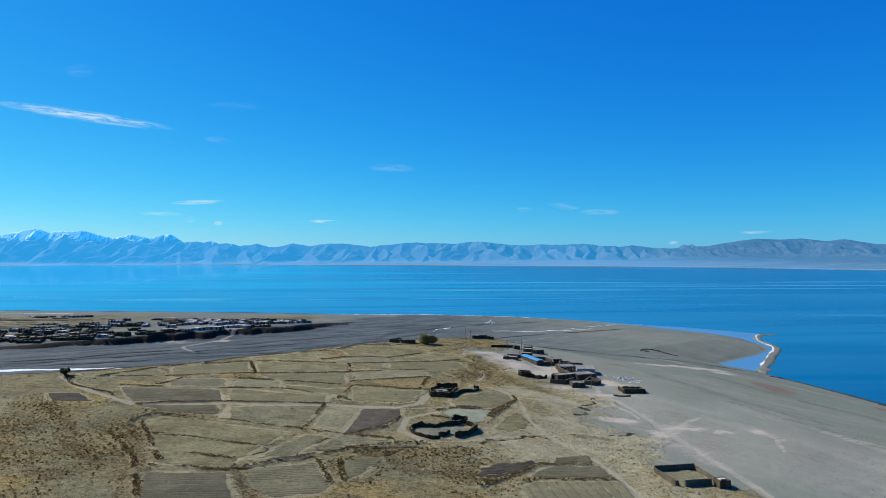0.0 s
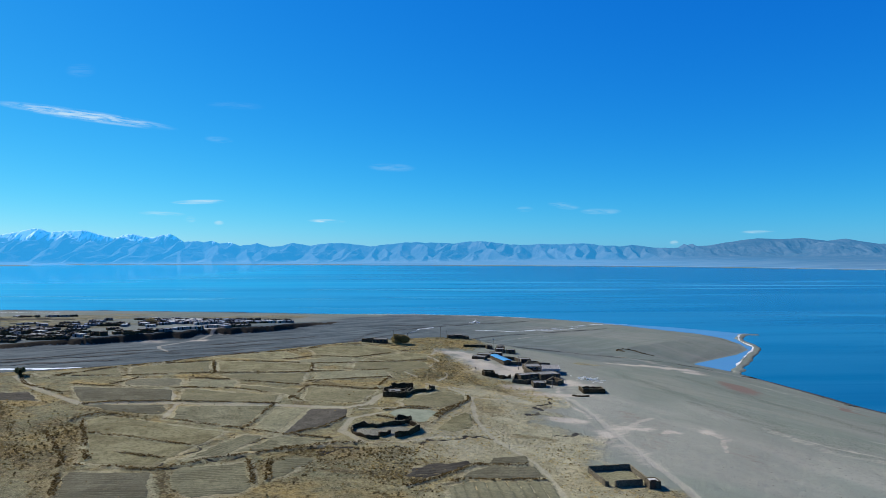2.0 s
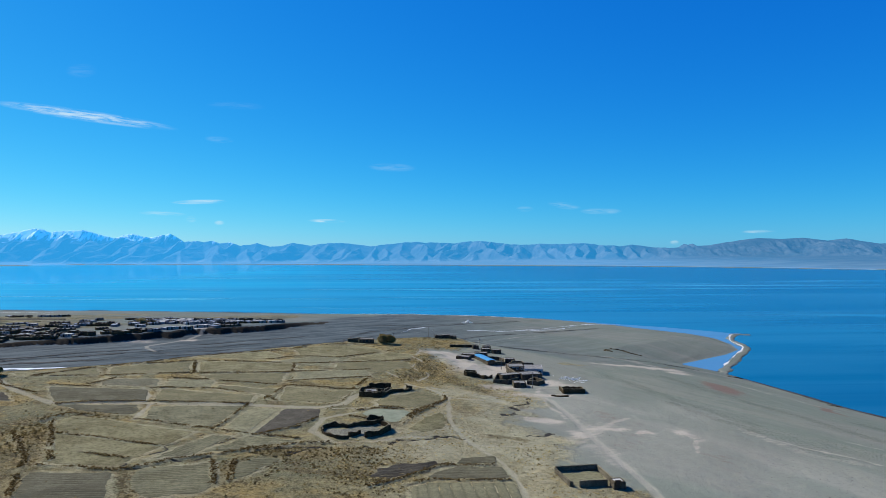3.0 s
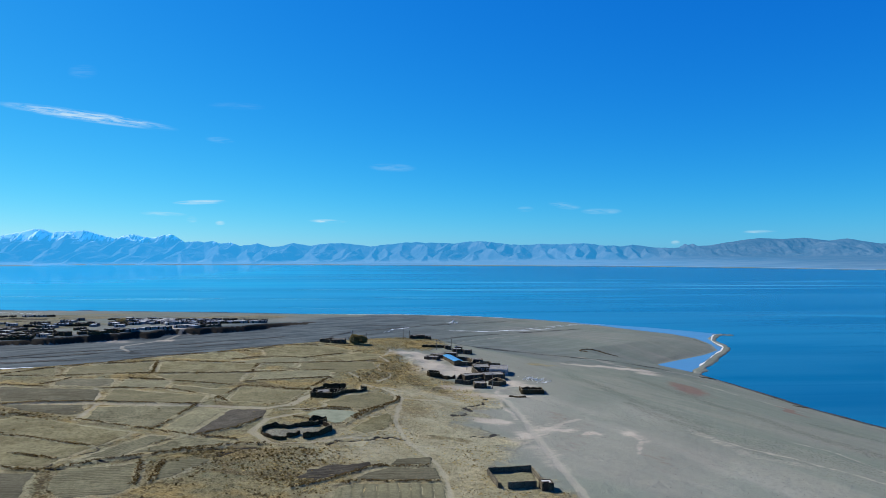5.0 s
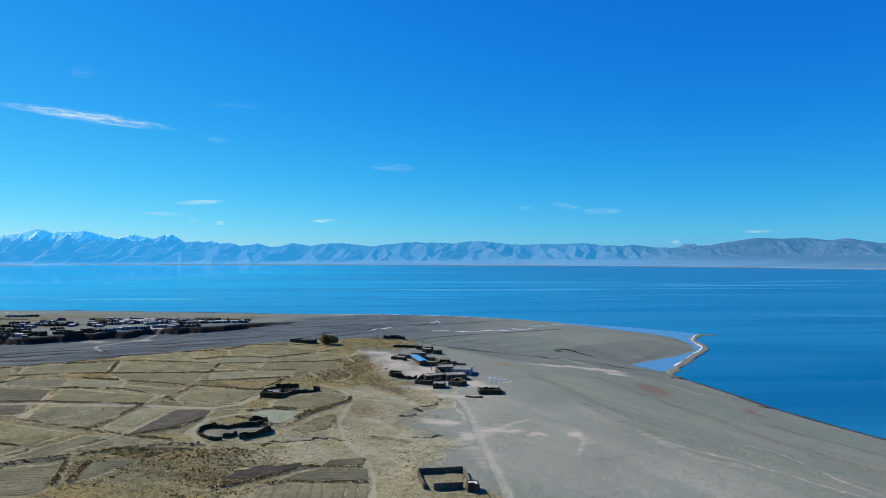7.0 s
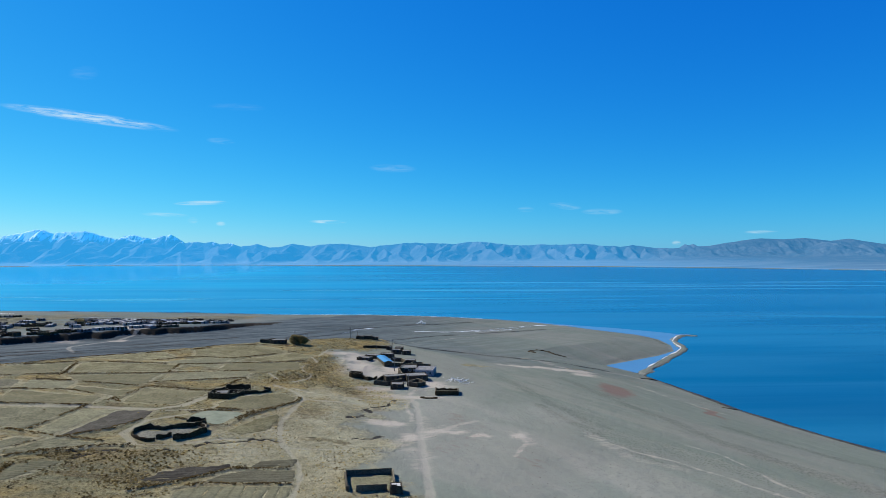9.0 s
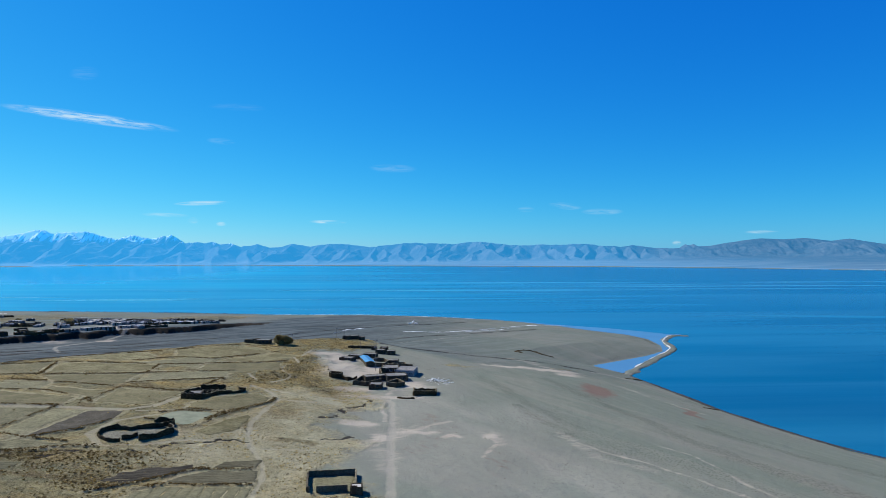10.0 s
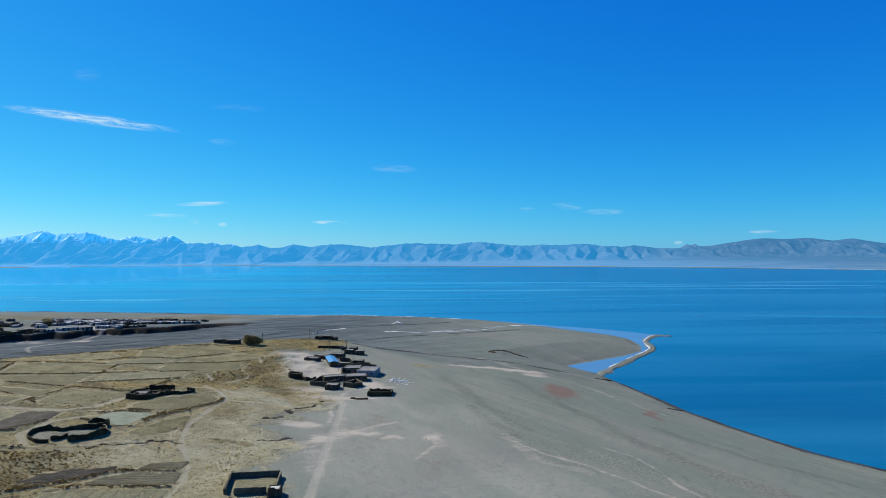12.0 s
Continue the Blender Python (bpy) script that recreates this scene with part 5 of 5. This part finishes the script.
# ---- the village on the far bluff ----
VILLAGE_ROWS = [  # start, end, houses, spread, kinds
    ((-300, 392), (-222, 394), 22, 7, "dark"), ((-216, 406), (-182, 438), 12, 5, "dark"), ((-180, 446), (-138, 494), 13, 4, "mixed"), ((-280, 412), (-215, 420), 14, 6, "dark"), ((-150, 505), (-118, 540), 11, 3, "sheet"),
    ((-340, 304), (-274, 371), 12, 3, "dark"), ((-268, 378), (-226, 400), 9, 4, "dark"), ((-300, 440), (-235, 445), 9, 8, "mixed"), ((-262, 470), (-196, 484), 14, 6, "mixed"), ((-205, 500), (-150, 505), 18, 6, "sheet"),
    ((-195, 525), (-140, 520), 18, 6, "sheet"), ((-240, 545), (-165, 560), 18, 8, "mixed"), ((-225, 510), (-180, 515), 12, 5, "sheet"), ((-368, 556), (-330, 592), 8, 5, "mixed"), ((-340, 410), (-290, 420), 8, 6, "dark"), ((-180, 600), (-130, 590), 6, 5, "dark")]
VILLAGE_KINDS = {"dark": "earth low low tall yard earth", "mixed": "earth low sheet pale earth yard barn sheet", "sheet": "sheet sheet pale pale low yard", "pale": "pale pale sheet"}


def far_village():
    """Houses of ten builds, crowded and askew, with walled yards between them."""
    rnd = random.Random(11)
    builds = {}
    for kind, w, d, h, material, roof, label in (
            ("earth", 8.0, 4.6, 1.6, MUD_DARK, ROOF_EARTH, "long dark mud-brick house in a bluff-top village"), ("earth", 5.2, 4.4, 1.8, MUD, ROOF_EARTH, "square mud-brick house with an earth roof in a bluff-top village"),
            ("low", 11.0, 3.6, 1.3, MUD_DARK, MUD, "long low mud stable in a bluff-top village"), ("low", 6.4, 3.4, 1.2, MUD, ROOF_EARTH, "low mud stable in a bluff-top village"),
            ("tall", 5.0, 5.0, 2.5, MUD_DARK, ROOF_EARTH, "tall square mud-brick house in a bluff-top village"), ("barn", 13.0, 5.2, 1.4, MUD, ROOF_EARTH, "wide flat-roofed mud barn in a bluff-top village"),
            ("sheet", 9.0, 5.4, 1.6, VILLAGE_WALL, SHEET, "house with a dull blue-grey sheet roof in a bluff-top village"), ("sheet", 6.2, 4.8, 1.7, VILLAGE_WALL, SHEET, "pale house with a blue-grey sheet roof in a bluff-top village"),
            ("sheet", 14.0, 4.6, 1.5, VILLAGE_WALL, METAL, "long pale house with a grey metal roof in a bluff-top village"), ("pale", 7.0, 5.0, 1.8, PALE_WALL, WHITE, "pale-plastered house in a bluff-top village")):
        builds.setdefault(kind, []).append([w, d, h, material, roof, label, None])
    fill = []
    while len(fill) < 50:
        x, y = rnd.uniform(-300, -120), rnd.uniform(395, 560)
        if inside([(-300, 392), (-225, 396), (-187, 440), (-142, 495), (-122, 540), (-160, 560), (-240, 548), (-300, 470)], np.array([x]), np.array([y]))[0]:
            fill.append(((x - 3, y - 1), (x + 3, y + 1), 1, 1, "sheet" if y > 490 else "mixed"))
    for (ax, ay), (bx, by), count, spread, kinds in VILLAGE_ROWS + fill:
        turn = math.degrees(math.atan2(by - ay, bx - ax))
        for i in range(count):
            t = (i + rnd.uniform(0.2, 0.8)) / count
            x, y = ax + (bx - ax) * t, ay + (by - ay) * t + rnd.uniform(-1.5, 1.5) * spread
            skew = turn + rnd.gauss(0, 14) + rnd.choice((0, 0, 0, 90))
            kind = rnd.choice(VILLAGE_KINDS[kinds].split())
            if kind == "yard":
                w, d = rnd.uniform(7, 14), rnd.uniform(5, 9)
                ring = [turned(x, y, skew, sx * w / 2, sy * d / 2) for sx, sy in ((-1, -1), (1, -1), (1, 1), (-1, 1), (-1, -1))]
                walls("courtyard_wall", [(ring[:rnd.choice((4, 5, 5))], 0.5, rnd.uniform(0.9, 1.7), 0.3)], "dark mud courtyard wall in a bluff-top village", "courtyard wall", MUD_DARK, "courtyard walls")
                continue
            build = rnd.choice(builds[kind])
            w, d, h, material, roof, label, first = build
            if first:
                copy_thing(first, pose(x, y, ground(x, y), 0, 0, skew))
            else:
                build[-1] = house(x, y, w, d, h, skew, label, roof, group="bluff village houses", material=material, white=kind == "pale", windows=1 + (w > 6))


far_village()

# ---- trees and scrub ----
def leafy(name, x, y, rx, ry, h, trunk_h, material, label, leaves=900, seed=1):
    rnd = random.Random(seed)
    ob = thing(name, x, y, 0, label, "tree")
    bm = bmesh.new()
    bmesh.ops.create_cone(bm, cap_ends=True, segments=7, radius1=0.22, radius2=0.12, depth=trunk_h + 0.6, matrix=Matrix.Translation((0, 0, trunk_h / 2 - 0.3)))
    for i in range(7):
        a, lean = rnd.uniform(0, 6.28), rnd.uniform(0.4, 0.9)
        tip = Vector((math.cos(a) * rx * lean * 0.7, math.sin(a) * ry * lean * 0.7, trunk_h + (h - trunk_h) * rnd.uniform(0.4, 0.8)))
        base = Vector((0, 0, trunk_h * rnd.uniform(0.5, 1.0)))
        q = (tip - base).to_track_quat("Z", "Y").to_matrix().to_4x4()
        bmesh.ops.create_cone(bm, cap_ends=False, segments=5, radius1=0.09, radius2=0.03, depth=(tip - base).length, matrix=Matrix.Translation((tip + base) / 2) @ q)
    part("trunk", bm, TIMBER, ob)
    clumps = [(rnd.uniform(-0.75, 0.75) * rx, rnd.uniform(-0.75, 0.75) * ry, trunk_h * 0.7 + (h - trunk_h * 0.7) * rnd.uniform(0.12, 0.9), rnd.uniform(0.3, 0.5)) for _ in range(22)]
    verts, faces = [], []
    for i in range(leaves):
        cx, cy, cz, cr = rnd.choice(clumps)
        d = Vector((rnd.gauss(0, 1), rnd.gauss(0, 1), rnd.gauss(0, 1))).normalized() * rnd.random() ** 0.4
        p = Vector((cx + d.x * cr * rx, cy + d.y * cr * ry, max(0.1, cz + d.z * cr * h * 0.4)))
        s = rnd.uniform(0.2, 0.42)
        u = Vector((rnd.gauss(0, 1), rnd.gauss(0, 1), rnd.gauss(0, 1))).normalized() * s
        v = u.cross(Vector((rnd.gauss(0, 1), rnd.gauss(0, 1), rnd.gauss(0, 1)))).normalized() * s * 0.7
        k = len(verts)
        verts += [p - u, p + v, p + u, p - v]
        faces.append((k, k + 1, k + 2, k + 3))
    crown = new("crown", mesh_from("crown", verts, faces, material))
    crown.parent = ob
    return ob


leafy("tree", -135.6, 226.6, 1.5, 1.5, 3.0, 0.9, LEAF_GREEN, "small dark green bushy tree on the terrace rim", 900, 3)
leafy("willow_bush", -8.4, 361.0, 5.0, 3.6, 5.4, 0.7, LEAF, "broad olive bushy willow beside a farmhouse", 9000, 5)
leafy("willow_bush", -214, 495, 4, 3, 4.4, 1.0, LEAF, "olive bushy tree in the bluff village", 600, 6)


def tufts(name, xs, ys, sizes, material, label, blades=7, flat=0.8, seed=1, raised=0.0):
    """Many small tufts as one mesh: each a fan of bent blades out of one root."""
    rng = np.random.default_rng(seed)
    n = len(xs)
    root = np.stack([xs, ys, ground_height(xs, ys) + ground_detail(xs, ys) - 0.05 + raised], -1)
    a = rng.uniform(0, 2 * np.pi, (n, 1)) + np.linspace(0, 2 * np.pi, blades, endpoint=False)[None] + rng.uniform(-0.4, 0.4, (n, blades))
    s = sizes[:, None] * rng.uniform(0.6, 1.15, (n, blades))
    lift = s * flat * rng.uniform(0.5, 1.1, (n, blades))
    wide = 0.62
    tip1 = np.stack([np.cos(a - wide) * s * 0.6, np.sin(a - wide) * s * 0.6, lift * 0.55], -1)
    tip2 = np.stack([np.cos(a) * s * 0.5, np.sin(a) * s * 0.5, lift], -1)
    tip3 = np.stack([np.cos(a + wide) * s * 0.6, np.sin(a + wide) * s * 0.6, lift * 0.45], -1)
    ring = np.stack([tip1, tip2, tip3], 2).reshape(n, blades * 3, 3) + root[:, None]
    verts = np.concatenate([root[:, None], ring], 1).reshape(-1, 3)
    base = (np.arange(n) * (blades * 3 + 1))[:, None]
    k = 1 + 3 * np.arange(blades)[None]
    faces = np.stack([base + 0 * k, base + k, base + k + 1, base + k + 2], -1).reshape(-1, 4)
    data = bpy.data.meshes.new(name)
    data.vertices.add(len(verts))
    data.vertices.foreach_set("co", verts.astype(np.float32).ravel())
    data.loops.add(faces.size)
    data.loops.foreach_set("vertex_index", faces.astype(np.int32).ravel())
    data.polygons.add(len(faces))
    data.polygons.foreach_set("loop_start", np.arange(0, faces.size, 4, dtype=np.int32))
    data.update(calc_edges=True)
    data.materials.append(material)
    return tagged(new(name, data), label, "scrub", kind="stuff")


def scatter(count, x0, x1, y0, y1, chance, seed):
    rng = np.random.default_rng(seed)
    x, y = rng.uniform(x0, x1, count), rng.uniform(y0, y1, count)
    keep = rng.uniform(0, 1, count) < chance(x, y)
    return x[keep], y[keep]


def on_terrace(x, y):
    d, side = far_from(SCRUB_RIM, x, y)
    rim = smooth(-5, 6, np.where(side < 0, d, -d)) * (1 - smooth(0, 6, y - np.interp(x, EDGE_X, EDGE_Y)))
    clear = 1 - near_lines(TRACKS, x, y)
    patch = smooth(0.38, 0.62, fractal(x, y, 22, 4, 51))
    tilled = np.zeros(len(x), bool)
    for ring in FIELD_RINGS:
        tilled |= inside(ring, x, y)
    tilled |= inside([(53, 161), (64.5, 162), (68, 147), (55, 149)], x, y) | inside([(-11, 172), (11, 173), (17, 200.5), (-4, 200.5), (-11, 190)], x, y)
    return rim * clear * np.maximum(0.12 + 0.88 * patch, 0.6 * smooth(-70, -82, x) * smooth(180, 160, y)) * np.where(tilled, 0.05, 1)


def wild(x, y):
    """Rough ground between the parcels, thick with scrub."""
    west = smooth(-62, -75, x) * smooth(200, 180, y)
    south = smooth(-30, -10, x) * smooth(172, 160, y) * (1 - 0.75 * smooth(16, 34, x))
    east = smooth(24, 34, x) * smooth(120, 150, y)
    clumps = smooth(0.45, 0.62, fractal(x, y, 7, 3, 57))
    return np.clip((0.32 * west + 0.62 * south) * (0.25 + 0.75 * clumps) + 0.30 * east * (1 - 0.6 * smooth(210, 240, y)) + 0.10 + 0.9 * near_lines(BRUSH_STRIPS, x, y, 3) + 0.5 * blobs(BRUSH, x, y), 0, 1)


sx, sy = scatter(110000, -180, 75, 112, 260, lambda x, y: on_terrace(x, y) * wild(x, y), 5)
rng = np.random.default_rng(8)
tufts("scrub", sx, sy, (0.14 + 0.46 * rng.uniform(0, 1, len(sx)) ** 1.9) * (1 - 0.4 * smooth(5, 25, sx)), SCRUB, "scattered tufts of dry brown and golden scrub", seed=2)
sx, sy = scatter(22000, -180, 60, 250, 400, lambda x, y: on_terrace(x, y) * (0.10 + 0.1 * smooth(-25, 10, x) + 0.45 * smooth(2, 10, x) * smooth(34, 24, x)), 6)
tufts("scrub", sx, sy, 0.25 + 0.45 * rng.uniform(0, 1, len(sx)) ** 1.5, SCRUB, "sparse tufts of dry scrub on the terrace", seed=3)
sx, sy = scatter(26000, -5, 70, 140, 390, lambda x, y: on_terrace(x, y) * (0.5 + 0.5 * smooth(225, 245, y)), 16)
tufts("grass_tussocks", sx, sy, 0.2 + 0.5 * rng.uniform(0, 1, len(sx)) ** 1.5, DRY_GRASS, "pale straw-coloured grass tussocks on the terrace slope", flat=0.4, seed=13)
sx, sy = scatter(9000, -180, -60, 112, 200, lambda x, y: on_terrace(x, y), 17)
tufts("grass_tussocks", sx, sy, 0.15 + 0.4 * rng.uniform(0, 1, len(sx)) ** 1.5, DRY_GRASS, "pale straw-coloured grass tussocks on rough ground", flat=0.4, seed=14)

def hedge_points(seed):
    rnd = random.Random(seed)
    xs, ys, ss = [], [], []
    for line in HEDGES:
        density = rnd.uniform(8.0, 14.0)
        for (ax, ay), (bx, by) in zip(line, line[1:]):
            run = math.hypot(bx - ax, by - ay)
            for i in range(int(run * density)):
                t = rnd.random()
                x, y = ax + (bx - ax) * t, ay + (by - ay) * t
                if noise.noise((x * 0.12, y * 0.12, 4)) > -0.35:
                    xs.append(x + rnd.gauss(0, 0.38))
                    ys.append(y + rnd.gauss(0, 0.34))
                    ss.append(0.13 + 0.38 * rnd.random() ** 1.6)
    return np.array(xs), np.array(ys), np.array(ss)


hx, hy, hs = hedge_points(4)
tufts("hedge_scrub", hx, hy, hs, HEDGE, "dark brown bushes along the banks between parcels", 8, 0.78, 6, 0.28)


def on_plain(x, y):
    d, side = far_from(SCRUB_RIM, x, y)
    land = smooth(4, 12, np.where(side > 0, d, -d)) * smooth(1.5, 4, ground_height(x, y))
    return land * np.clip(0.8 * smooth(0.50, 0.66, fractal(x + y * 0.6, (y - x) * 0.3, 26, 4, 61)) + near_lines(BANDS, x, y, 14), 0, 1)


sx, sy = scatter(46000, 40, 260, 112, 330, on_plain, 9)
tufts("plain_tufts", sx, sy, 0.08 + 0.20 * rng.uniform(0, 1, len(sx)) ** 2.5, STONE, "small dark tufts and stones scattered over gravel", 5, 0.7, 7)


# ---- clouds: thin wisps far behind the range ----
def wisp(name, x, z, length, height, tilt, density, label):
    ob = new(name, mesh_from("wisp", [(-length / 2, 0, -height / 2), (length / 2, 0, -height / 2), (length / 2, 0, height / 2), (-length / 2, 0, height / 2)], [(0, 1, 2, 3)], cloud_material(density, length, height, x)))
    ob.matrix_world = pose(x, 4800, z, 0, tilt, 0)
    return tagged(ob, label, "cloud", "clouds", "structure")


def cloud_material(density, length, height, seed):
    k = Mat("thin_cloud", 1.0, specular=0.0)
    co = k.n.new("ShaderNodeTexCoord").outputs["Object"]
    sep = k.n.new("ShaderNodeSeparateXYZ")
    k.l.new(co, sep.inputs[0])
    u, v = k.math("DIVIDE", sep.outputs[0], length / 2), k.math("DIVIDE", sep.outputs[2], height / 2)
    fall = k.math("SUBTRACT", 1.0, k.math("ADD", k.math("MULTIPLY", u, u), k.math("MULTIPLY", v, v)))
    node = k.n.new("ShaderNodeMapping")
    node.inputs["Scale"].default_value = (0.005, 0.006, 0.045)
    node.inputs["Location"].default_value = (seed * 0.37, 0, 0)
    k.l.new(co, node.inputs["Vector"])
    grain = k.noise(1.0, 5, 0.6, node.outputs[0], 0.6)
    alpha = k.math("MULTIPLY", k.math("MULTIPLY", k.step(fall, 0.0, 1.0), k.step(grain, 0.32, 0.68)), density)
    k.colour((0.0, 0.0, 0.0))
    k.put((0.72, 0.91, 1.0), k.b.inputs["Emission Color"])
    k.b.inputs["Emission Strength"].default_value = CLOUD_GLOW
    k.l.new(alpha, k.b.inputs["Alpha"])
    return k.m


for cx, cz, cl, chh, tilt, dens in CLOUDS:
    wisp("cloud", cx, cz, cl, chh, tilt, dens, "thin white wisp of high cloud")
